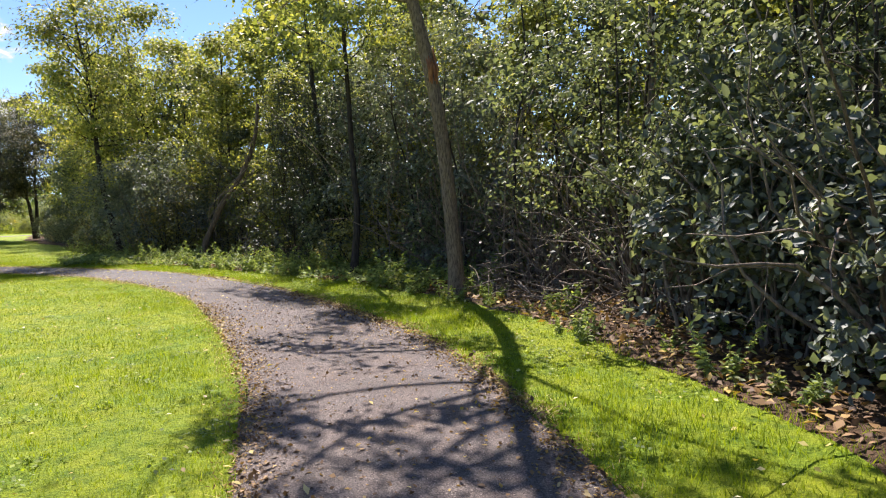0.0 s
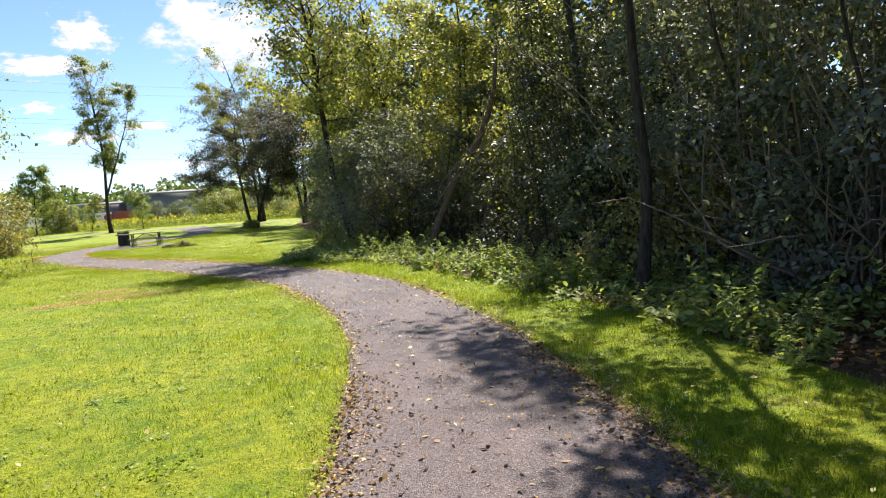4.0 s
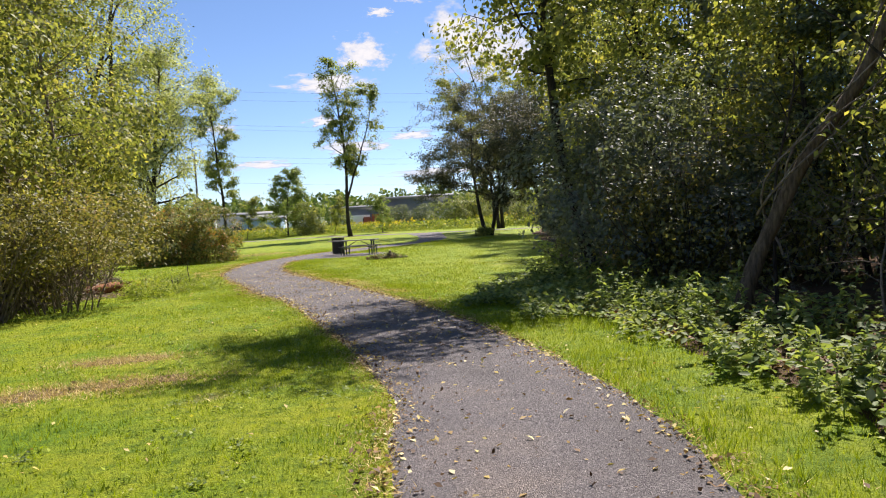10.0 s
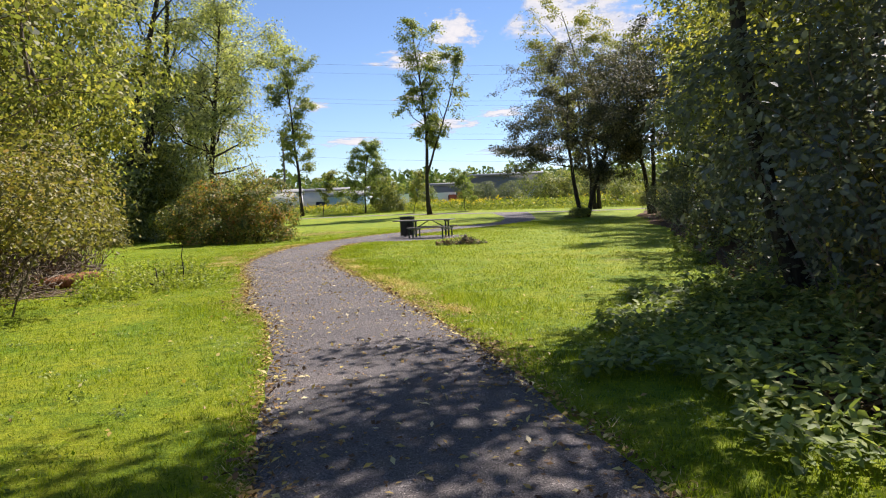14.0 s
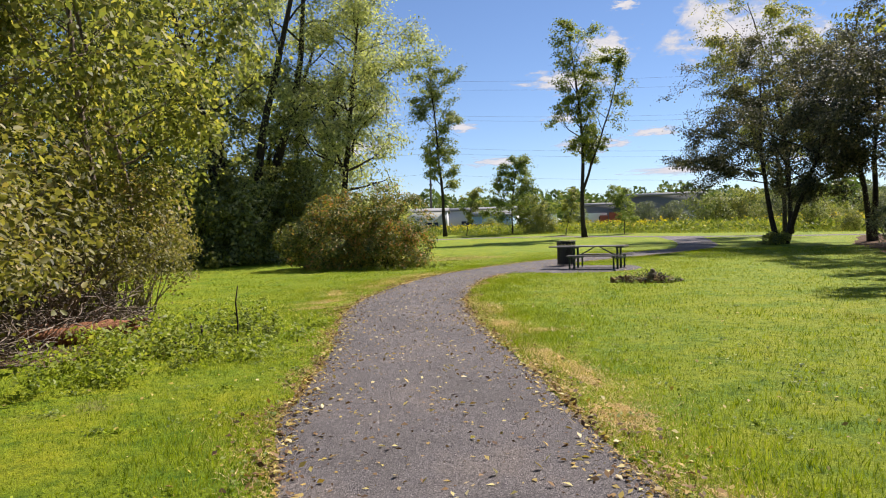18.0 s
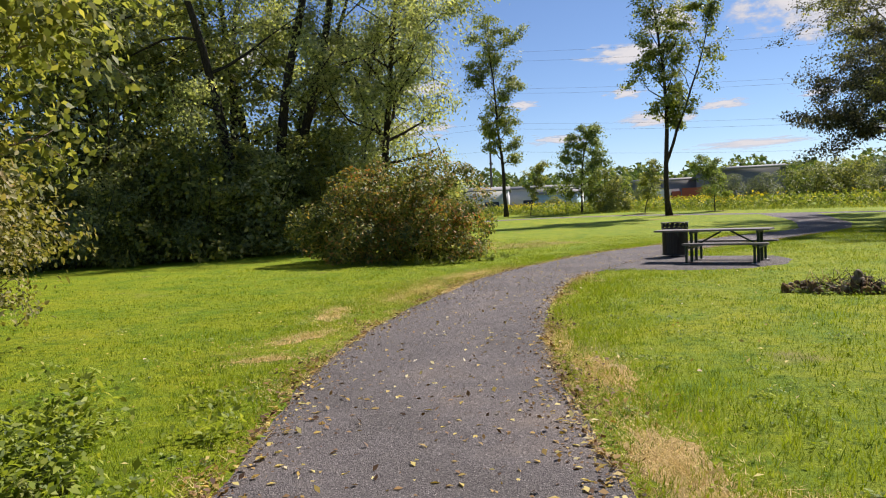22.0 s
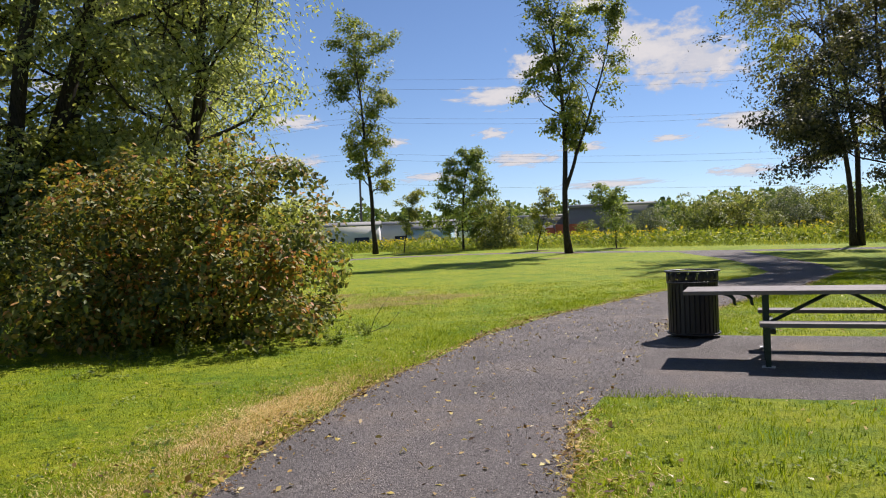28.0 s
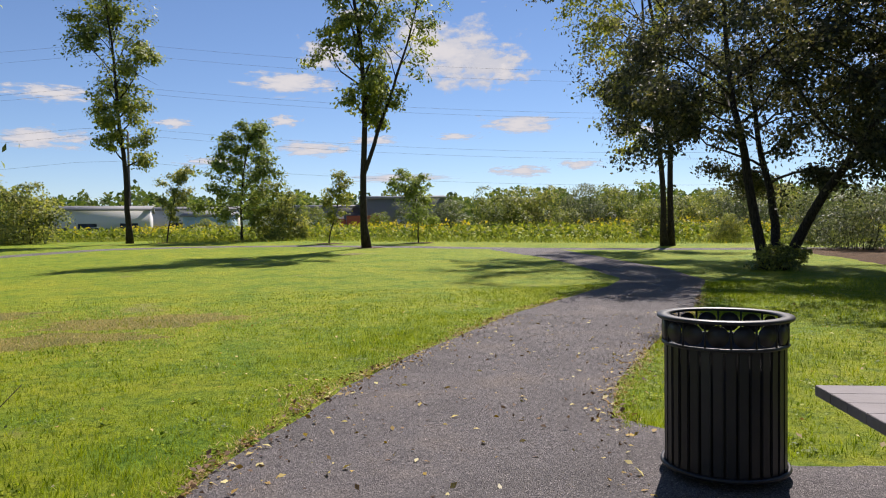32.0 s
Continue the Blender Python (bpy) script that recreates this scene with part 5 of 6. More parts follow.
def picnic_table():
    """Long top overhanging at one end, on two steel frames, with two benches."""
    root = put(tagged(new("picnic_table"), "picnic table with grey plank top and dark green steel frame", "picnic table"), -0.49, 47.85, -14.7)
    root.location.z = 0.02
    root.scale.z = 0.955
    L, W = 2.44, 0.7
    for k in range(5):
        part("plank", slab((L, W / 5 - 0.0015, 0.042), (L / 2, (k - 2) * W / 5, 0.74), 0.002), DECK, root, "weathered grey tabletop plank")
    for side in (-1, 1):
        for k in (0, 1):
            part("bench_plank", slab((1.74, 0.122, 0.042), (1.6, side * (0.58 + 0.13 * k), 0.445), 0.005), DECK, root, "weathered grey bench plank")
    for x in (0.8, 2.2):
        for side in (-1, 1):
            part("leg", slab((0.06, 0.06, 0.72), (x, side * 0.2, 0.36), 0.006), GREEN_STEEL, root)
            part("bench_leg", slab((0.05, 0.05, 0.42), (x, side * 0.66, 0.21), 0.006), GREEN_STEEL, root)
            part("foot_plate", slab((0.12, 0.1, 0.012), (x, side * 0.66, 0.006), 0.003), GALV, root, "galvanised foot plate")
            part("bench_bracket", slab((0.05, 0.3, 0.04), (x, side * 0.64, 0.402), 0.005), GREEN_STEEL, root)
        part("top_bearer", slab((0.05, 0.64, 0.05), (x, 0, 0.693), 0.005), GREEN_STEEL, root)
        part("cross_tube", slab((0.05, 1.2, 0.05), (x + 0.052, 0, 0.36), 0.005), GREEN_STEEL, root)
    for a, b in ((0.83, 1.4), (2.17, 1.6)):
        g = Geo()
        g.tube([(a, 0, 0.38), (b, 0, 0.705)], 0.02, 8)
        part("brace", g, GREEN_STEEL, root)
    for k, x in enumerate((0.46, 0.63)):
        g = Geo()
        pts = [(x - 0.07, -0.12, 0.715), (x, -0.12, 0.695), (x + 0.035, -0.12, 0.655), (x + 0.04, -0.12, 0.6), (x + 0.055, -0.12, 0.585)]
        g.tube(pts, [0.018, 0.024, 0.02, 0.016, 0.01], 6)
        part("hook", g, GREEN_STEEL, root, "curved steel bag hook", True)
    return root


picnic_table()

# ---- near trunks ----


def big_trunk(name, label, x, y, pts, radii, mat, seed):
    root = put(tagged(new(name), label, "tree"), x, y)
    rng = np.random.RandomState(seed)
    p = np.array(pts, float)
    s = np.linspace(0, 1, 26)
    k = np.linspace(0, 1, len(p))
    line = np.stack([np.interp(s, k, p[:, i]) for i in range(3)], 1)
    for _ in range(3):
        line[1:-1] = (line[:-2] + line[1:-1] + line[2:]) / 3
    r = np.interp(s, np.linspace(0, 1, len(radii)), radii) * (1 + rng.normal(0, 0.03, 26))
    g = Geo()
    g.tube(line, r, 12)
    part("trunk", g, mat, root, "", True)
    return root, line


# above about 3.5 m the trunk is unseen, bent to steer its shadow
t, line = big_trunk("tree", "straight grey-brown tree with a torn scar on its trunk", 3.69, 6.93, [(0, 0, -0.2), (-0.02, 0, 0.5), (-0.11, 0, 1.6), (-0.28, 0.04, 3.2), (-0.7, 0.3, 5.2), (-1.25, 0.6, 7.2), (-1.7, 0.8, 9.5)], [0.165, 0.118, 0.108, 0.1, 0.09, 0.08, 0.04], BARK_RIDGED, 5)
sc = Geo()
rng = np.random.RandomState(12)
for k in range(9):
    a0 = -2.6 + 0.16 * k
    zz = 3.3 + rng.uniform(-0.1, 0.05)
    b = np.array([-0.33, 0.07, 0])
    rr = 0.102
    top = zz + rng.uniform(0.2, 0.42)
    c = np.array([math.cos(a0) * rr, math.sin(a0) * rr, 0])
    sc.tube([b + c + (0, 0, zz), b + c * 1.06 + (0, 0, (zz + top) / 2), b + c * 0.98 + (-0.03, 0.03, top)], [0.012, 0.02, 0.008], 5)
part("torn_bark", sc, SCAR, t, "torn reddish bare wood")
# unseen limbs and crown, laid out to cast the dapple on the path
limbs = Geo()
tips = []
for k in range(12):
    rng = np.random.RandomState(200 + k)
    az = radians(85 + (k * 53) % 165)
    lb = bend(rng, line[15 + k * 3 // 4], (math.cos(az), math.sin(az), 0.2), rng.uniform(2.4, 4.4), 8, 0.2)
    limbs.tube(lb, np.linspace(0.04, 0.01, 9), 5, False)
    for j in range(7):
        tw = bend(rng, lb[rng.randint(2, 9)], rng.normal(size=3) * (1, 1, 0.5), rng.uniform(0.6, 1.3), 4, 0.2)
        limbs.tube(tw, np.linspace(0.016, 0.004, 5), 3, False)
        if j < 5:
            tips.extend(tw[2:])
part("branchwork", limbs, BARK, t)["kind"] = "stuff"
tips = np.array(tips)
rng = np.random.RandomState(15)
cr = Geo()
cr.leaves(tips[rng.randint(0, len(tips), 4200)] + rng.normal(0, 0.13, (4200, 3)), 0.12, rng, slim=0.6)
part("crown", cr, LEAF_YELLOW, t)

t, line = big_trunk("vine_trunk", "leaning woody trunk curving up into the canopy", 6.15, 20.2, [(0, 0, -0.2), (0.2, 0.1, 0.5), (0.5, 0.05, 1.1), (0.85, -0.15, 1.95), (1.4, -0.5, 2.75), (1.75, -0.7, 3.9), (1.9, -0.6, 4.9)], [0.12, 0.095, 0.08, 0.075, 0.07, 0.06, 0.045], BARK_TAN, 6)
rng = np.random.RandomState(31)
q = Geo()
for k in range(7):
    g = Geo()
    i0 = rng.randint(4, 16)
    a = rng.uniform(0, 6.28)
    s = np.arange(9)
    tw = line[i0:i0 + 9] + np.stack([np.cos(a + s * 0.5), np.sin(a + s * 0.5), 0 * s], 1)[:len(line[i0:i0 + 9])] * (0.12 + 0.1 * (k % 3))
    g.tube(tw, np.linspace(0.018, 0.008, len(tw)), 5)
    part("vine", g, (BARK, DEAD)[k % 2], t, "thin brown vine twining round the trunk", True)
    h = Geo()
    drop = bend(rng, tw[-1], (rng.normal(0, 0.4), rng.normal(0, 0.4), -1), rng.uniform(0.8, 1.8), 6, 0.2)
    h.tube(drop, np.linspace(0.008, 0.003, 7), 4)
    part("hanging_vine", h, DEAD, t, "", True)
    m = rng.randint(0, 7, 40)
    q.leaves(drop[m] + rng.normal(0, 0.09, (40, 3)), 0.075, rng, 0.4, 0.4, 0.6)
part("foliage", q, LEAF_YELLOW, t, "yellow-green vine leaves")["kind"] = "stuff"
t, line = big_trunk("tree", "short grey leaning trunk at the edge of the wood", 4.95, 4.9, [(0, 0, -0.2), (0.1, 0, 0.4), (0.35, -0.1, 1.2), (0.6, -0.2, 2.4), (0.8, -0.2, 5.0)], [0.13, 0.1, 0.09, 0.08, 0.03], BARK, 7)

# ---- brush pile and dead sticks ----


def stick_heap(name, label, x, y, rx, ry, h, count, seed, mat=DEAD, length=0.8, thick=1.0):
    root = put(tagged(new(name), label, "brushwood"), x, y)
    rng = np.random.RandomState(seed)
    for k in range(count):
        g = Geo()
        a = rng.uniform(0, 6.28)
        f = math.sqrt(rng.uniform(0, 1))
        p = np.array([rx * f * math.cos(a), ry * f * math.sin(a), 0.02 + h * (1 - f) * rng.uniform(0.1, 1)])
        d = rng.normal(size=3) * np.array([1, 1, 0.35])
        ln = length * rng.uniform(0.4, 1.1)
        line = bend(rng, p - d / np.linalg.norm(d) * ln * 0.5, d, ln, 5, 0.22)
        line[:, 2] = np.maximum(line[:, 2], 0.012)
        g.tube(line, np.linspace(0.016, 0.005, 6) * rng.uniform(0.6, 1.5) * thick, 4)
        part("stick", g, mat, root)
    return root


def clod_heap(x, y):
    """Dug-up sods thrown together, with withered stems among them."""
    root = put(tagged(new("brush_pile"), "low heap of dark sods and withered stems on the lawn", "heap"), x, y)
    rng = np.random.RandomState(301)
    for k in range(84):
        bm = bmesh.new()
        bmesh.ops.create_icosphere(bm, subdivisions=2, radius=1.0)
        for v in bm.verts:
            v.co *= 1 + rng.normal(0, 0.16)
        f = math.sqrt(rng.uniform(0, 1))
        a = rng.uniform(0, 6.28)
        s = rng.uniform(0.025, 0.085)
        z = 0.3 * (1 - f * f) * rng.uniform(0, 1) ** 1.6 * (0.6 + 0.5 * math.sin(7 * f * math.cos(a))) + s * 0.35
        bmesh.ops.transform(bm, matrix=Matrix.Translation((0.85 * f * math.cos(a), 0.36 * f * math.sin(a), z)) @ pose(0, 0, 0, rng.uniform(0, 90), rng.uniform(0, 90), 0) @ Matrix.Diagonal((s * 1.3, s, s * 0.7, 1)), verts=bm.verts)
        part("sod", bm, (BARE, SOIL, DEAD)[k % 3], root)
    for k in range(130):
        g = Geo()
        f, a = math.sqrt(rng.uniform(0, 1)), rng.uniform(0, 6.28)
        line = bend(rng, (0.72 * f * math.cos(a), 0.38 * f * math.sin(a), 0.03 + 0.16 * (1 - f)), rng.normal(size=3) * (1, 1, 0.2) + (0, 0, 0.5), rng.uniform(0.12, 0.34), 4, 0.3)
        g.tube(line, np.linspace(0.008, 0.003, 5), 4)
        part("stem", g, (BARK_DARK, DEAD, BARK, STRAW)[k % 4], root)
    g = Geo()
    n = 700
    f, a = np.sqrt(rng.uniform(0, 1, n)), rng.uniform(0, 6.28, n)
    p = np.stack([0.85 * f * np.cos(a), 0.45 * f * np.sin(a), 0.02 + 0.36 * (1 - f) * rng.uniform(0, 1, n)], 1)
    g.leaves(p, 0.06, rng, 0.8, 0.0, 0.5)
    part("undergrowth", g, LEAF_WEED, root)["kind"] = "stuff"


clod_heap(2.3, 41.9)
stick_heap("brushwood", "dead grey branches lying at the edge of the wood", 4.2, 3.9, 1.2, 1.8, 0.3, 60, 302, DEAD, 1.4)
stick_heap("brushwood", "dead branches and brambles below the thicket", -6.6, 31.2, 1.1, 1.6, 0.6, 220, 303, DEAD, 0.9, 0.6)
stick_heap("brushwood", "tangle of dead brown vines against the thicket", -6.3, 32.9, 0.9, 1.4, 1.4, 380, 305, DEAD, 1.1, 0.6)


stick_heap("brushwood", "tangle of dead brown twigs at the foot of a tree", 4.35, 6.35, 0.9, 1.0, 0.9, 150, 306, DEAD, 0.8, 0.55)


stick_heap("brushwood", "tangle of dead brown vines under the thicket", -5.9, 30.2, 1.0, 1.5, 1.5, 240, 307, DEAD, 1.2, 0.6)


def fallen_log(x, y, turn):
    root = put(tagged(new("log"), "rotten reddish log broken open at the end", "log"), x, y, turn)
    rng = np.random.RandomState(9)
    g = Geo()
    line = bend(rng, (-0.7, 0, 0.12), (1, 0, 0.02), 1.4, 12, 0.03)
    g.tube(line, 0.13 * (1 + rng.normal(0, 0.07, 13)), 12)
    part("stem", g, ROTTEN, root, "", True)
    for k in range(7):
        s = Geo()
        a = rng.uniform(0, 6.28)
        s.tube(bend(rng, (0.65, 0.09 * math.cos(a), 0.12 + 0.09 * math.sin(a)), (1, 0.2 * math.cos(a), 0.2 * math.sin(a)), 0.25, 3, 0.1), [0.03, 0.025, 0.015, 0.005], 5)
        part("splinter", s, ROTTEN, root)
    return root


fallen_log(-5.75, 32.45, 12)
fallen_log(-5.5, 32.2, 40)


def lone_stick(x, y, pts, rad, label="bare upright stick standing in the grass"):
    root = put(tagged(new("stick"), label, "stick"), x, y)
    for k, line in enumerate(pts):
        g = Geo()
        g.tube(np.array(line), np.linspace(rad, rad * 0.5, len(line)), 6)
        part("stem" if k == 0 else "twig", g, BARK_DARK, root, "", True)


lone_stick(-3.2, 32.35, [[(0, 0, -0.1), (0.01, 0, 0.3), (-0.02, 0.02, 0.55), (0.03, 0, 0.76)]], 0.014)
lone_stick(-3.4, 31.75, [[(0, 0, -0.05), (-0.06, 0, 0.15), (-0.1, 0.02, 0.36)], [(-0.02, 0, 0.05), (0.08, 0.0, 0.2), (0.06, 0, 0.33)], [(-0.1, 0, 0.03), (-0.4, 0.1, 0.1), (-0.7, 0.15, 0.2)]], 0.022, "dark forked stump of a cut shrub")
lone_stick(-4.75, 50.4, [[(0, 0, -0.05), (0.1, 0.1, 0.25), (0.35, 0.2, 0.62)], [(0.02, 0, 0.02), (0.3, 0.1, 0.12), (0.55, 0.2, 0.4)]], 0.006, "thin dead twig leaning out of the bush")

# ---- weeds along the wood ----


def weed(name, label, seed, h, leaves, leaf, mat, stems=6):
    rng = np.random.RandomState(seed)
    root = tagged(new(name), label, "weed")
    g = Geo()
    for s in range(stems):
        w = Geo()
        a = rng.uniform(0, 6.28)
        line = bend(rng, (0.12 * math.cos(a), 0.12 * math.sin(a), -0.04), (0.55 * math.cos(a), 0.55 * math.sin(a), 1), h * rng.uniform(0.5, 1.05), 7, 0.1, 0.0)
        w.tube(line, np.linspace(0.006, 0.002, 8), 3, False)
        part("stem", w, LEAF_WEED, root)
        n = leaves // stems
        i = rng.uniform(1.0, 7, n)
        p = line[i.astype(int)] + (line[np.minimum(i.astype(int) + 1, 7)] - line[i.astype(int)]) * (i % 1)[:, None]
        az = rng.uniform(0, 6.28, n)
        hd = np.stack([np.cos(az), np.sin(az), np.full(n, 0.15)], 1) * 1.4
        g.leaves(p, leaf * (1.15 - 0.07 * i), rng, 1.2, 0.25, 0.46, hd, None, True)
    part("foliage", g, mat, root)
    return root


weeds = [
    weed("weed", "leafy green weed growing beside the path", 401, 0.7, 260, 0.1, LEAF_WEED),
    weed("weed", "leafy green weed growing beside the path", 402, 0.55, 230, 0.088, LEAF_WEED),
    weed("weed", "dark leafy weed in the shade", 403, 0.46, 190, 0.08, LEAF_WEED),
    weed("weed", "low broad-leaved weed in the shade", 404, 0.35, 150, 0.085, LEAF_MID),
]
rng = np.random.RandomState(405)
spots = []
for y in np.arange(7.5, 26.5, 0.3):
    e = float(wood_edge(y))
    for _ in range(2):
        spots.append((e + rng.uniform(-0.1, 1.5), y + rng.uniform(-0.2, 0.2), rng.uniform(0.8, 1.2)))
for y in np.arange(-1.0, 7.5, 0.35):
    spots.append((float(wood_edge(y)) + rng.uniform(0.0, 2.0), y + rng.uniform(-0.2, 0.2), rng.uniform(0.5, 0.9)))
for y in np.arange(26.5, 40, 0.8):
    spots.append((float(wood_edge(y)) + rng.uniform(-0.2, 0.8), y, rng.uniform(0.7, 1.1)))
for _ in range(44):
    spots.append((-3.0 - 1.2 * rng.uniform(0, 1) ** 0.8, rng.uniform(30.8, 33.4), rng.uniform(0.3, 0.62)))
for _ in range(20):
    a = rng.uniform(0, 6.28)
    spots.append((-7.5 + 2.7 * math.cos(a), 50.3 + 2.0 * math.sin(a), rng.uniform(0.5, 0.8)))
for _ in range(4):
    spots.append((rng.uniform(3.1, 4.3), rng.uniform(6.0, 7.2), rng.uniform(0.7, 1.0)))
scatter(weeds, spots, 406, 0.85, 1.15, "weeds at the foot of the wood")

# thin bare stems and hanging vines in the wood
def bare_stem(seed, h, rad, mat):
    rng = np.random.RandomState(seed)
    root = tagged(new("bare_stem"), "thin leafless stem in the wood", "stem")
    g = Geo()
    line = bend(rng, (0, 0, -0.1), (rng.normal(0, 0.15), rng.normal(0, 0.15), 1), h, 12, 0.09, 0.0)
    g.tube(line, np.linspace(rad, rad * 0.3, 13), 6)
    part("stem", g, mat, root, "", True)
    for k in range(5):
        tw = Geo()
        b = bend(rng, line[rng.randint(3, 11)], rng.normal(size=3) + (0, 0, 0.2), rng.uniform(0.5, 1.4), 5, 0.2)
        tw.tube(b, np.linspace(rad * 0.35, rad * 0.08, 6), 4, False)
        part("twig", tw, mat, root)
    return root


stems = [bare_stem(700, 4.5, 0.03, BARK), bare_stem(701, 3.8, 0.022, DEAD), bare_stem(702, 5.0, 0.045, BARK_DARK), bare_stem(703, 3.0, 0.016, DEAD), bare_stem(704, 4.2, 0.025, BARK_TAN)]
rng = np.random.RandomState(705)
spots = []
for y in np.arange(-2.0, 12.0, 0.3):
    spots.append((float(wood_edge(y)) + rng.uniform(1.1, 3.6), y + rng.uniform(-0.3, 0.3), 0.85))
for y in np.arange(12.0, 24.0, 1.7):
    spots.append((float(wood_edge(y)) + rng.uniform(1.6, 2.8), y + rng.uniform(-0.3, 0.3), 0.6))
for _ in range(8):
    spots.append((rng.uniform(-7.5, -5), rng.uniform(26, 33), 0.45))
scatter(stems, spots, 706, 0.85, 1.2, "bare stems in the wood")

# ---- grass, straw and fallen leaves ----


def on_path(x, y, grow=0.0):
    inside = (x > path_left(y) - grow) & (x < path_right(y) + grow)
    bay = (((x - 0.35) / (2.1 + grow)) ** 2 + ((y - 47.5) / (1.95 + grow)) ** 2 < 1) | ((x > -1.9) & (x < 0.1) & (y > 45.9 - grow) & (y < 50.2))
    return inside | bay


def grass():
    rng = np.random.RandomState(500)
    for reach, dens, tall, wide, name in (((0.0, 1.3), 1700, 0.04, 0.0063, "near"), ((1.3, 4.0), 520, 0.034, 0.0095, "mid"), ((4.0, 9.0), 170, 0.032, 0.016, "wide")):
        n = int(dens * 40 * 64)
        x, y = rng.uniform(-20, 20, n), rng.uniform(-3.5, 60.5, n)
        d = np.maximum(path_left(y) - x, x - path_right(y))
        lower = reach[0] + 0.03 - 0.06 * rng.uniform(0, 1, n) if reach[0] == 0 else reach[0] * rng.uniform(0.45, 1.35, n)
        keep = (d > lower) & (d < reach[1] * rng.uniform(0.5, 1.35, n)) & ~on_path(x, y, -0.07 + 0.1 * np.sin(y * 5)) & (x < wood_edge(y) + 0.5)
        x, y, d = x[keep], y[keep], d[keep]
        tallness = tall * (1 + 0.5 * np.sin(x * 1.7 + 2 * np.sin(y * 0.9)) * np.sin(y * 1.3)) * (0.95 + 0.4 * np.sin(x * 9.0 + 3 * np.sin(y * 4.1)) * np.sin(y * 7.3 + 2 * np.sin(x * 3.7))) * np.where(x > path_right(y), 1.25, 1.0)
        g = Geo()
        g.blades(np.stack([x, y, terrain(x, y) - 0.004], 1), tallness, wide, rng)
        tagged(part("grass", g, BLADE), "short green grass of the lawn", "grass", "", "stuff")


grass()


def litter():
    rng = np.random.RandomState(600)
    # leaves on the path
    g, h = Geo(), Geo()
    n = 8400
    y = np.where(rng.uniform(size=n) < 0.3, rng.uniform(19, 36, n), rng.uniform(-3, 56, n))
    u = rng.uniform(0, 1, n)
    edge = rng.uniform(size=n) < 0.55
    u = np.where(edge, np.where(rng.uniform(size=n) < 0.5, np.abs(rng.normal(0, 0.07, n)), 1 - np.abs(rng.normal(0, 0.07, n))), u)
    x = path_left(y) * (1 - u) + path_right(y) * u
    z = terrain(x, y) + 0.019
    p = np.stack([x, y, z], 1)
    k = rng.uniform(size=n) < np.where(y < 12, 0.16, 0.45)
    g.leaves(p[k], 0.056, rng, 2.2, 0.0, 0.5)
    h.leaves(p[~k], 0.045, rng, 1.6, 0.0, 0.6)
    tagged(part("fallen_leaves", g, YELLOW_LITTER), "yellow leaves fallen on the path", "leaves", "", "stuff")
    tagged(part("fallen_leaves", h, LITTER), "brown leaves fallen on the path", "leaves", "", "stuff")
    g = Geo()
    n = 12000
    y = rng.uniform(-4, 30, n)
    x = wood_edge(y) + 0.1 + np.abs(rng.normal(0, 1.6, n))
    g.leaves(np.stack([x, y, terrain(x, y) + 0.03 + rng.uniform(0, 0.03, n)], 1), 0.085, rng, 1.6, 0.0, 0.6)
    tagged(part("leaf_litter", g, LITTER), "brown dead leaves on the woodland floor", "leaves", "", "stuff")


litter()


def crumbs():
    """Dark bits of rotted leaf and soil along the edges of the path, and leaves lying on the lawn."""
    rng = np.random.RandomState(640)
    n = 19000
    y = np.where(rng.uniform(size=n) < 0.6, rng.uniform(-3, 10, n), rng.uniform(-3, 56, n))
    w = path_right(y) - path_left(y)
    d = np.abs(rng.normal(0, 0.2, n))
    x = np.where(rng.uniform(size=n) < 0.5, path_left(y) + d, path_right(y) - d)
    k = rng.uniform(size=n) < 0.25
    x = np.where(k, path_left(y) + rng.uniform(0, 1, n) * w, x)
    g = Geo()
    g.leaves(np.stack([x, y, terrain(x, y) + 0.017], 1), 0.029, rng, 1.4, 0.0, 0.7)
    tagged(part("path_debris", g, LITTER), "brown crumbled leaf debris along the path edges", "debris", "", "stuff")
    n = 1500
    y = rng.uniform(0, 58, n)
    side = rng.uniform(size=n) < 0.6
    x = np.where(side, path_right(y) + np.abs(rng.normal(0, 2.5, n)), path_left(y) - np.abs(rng.normal(0, 2.0, n)))
    k = (x < wood_edge(y)) & ~on_path(x, y)
    g = Geo()
    g.leaves(np.stack([x, y, terrain(x, y) + 0.035], 1)[k], 0.045, rng, 1.5, 0.0, 0.6)
    tagged(part("fallen_leaves", g, YELLOW_LITTER), "yellow and brown leaves scattered on the lawn", "leaves", "", "stuff")


crumbs()


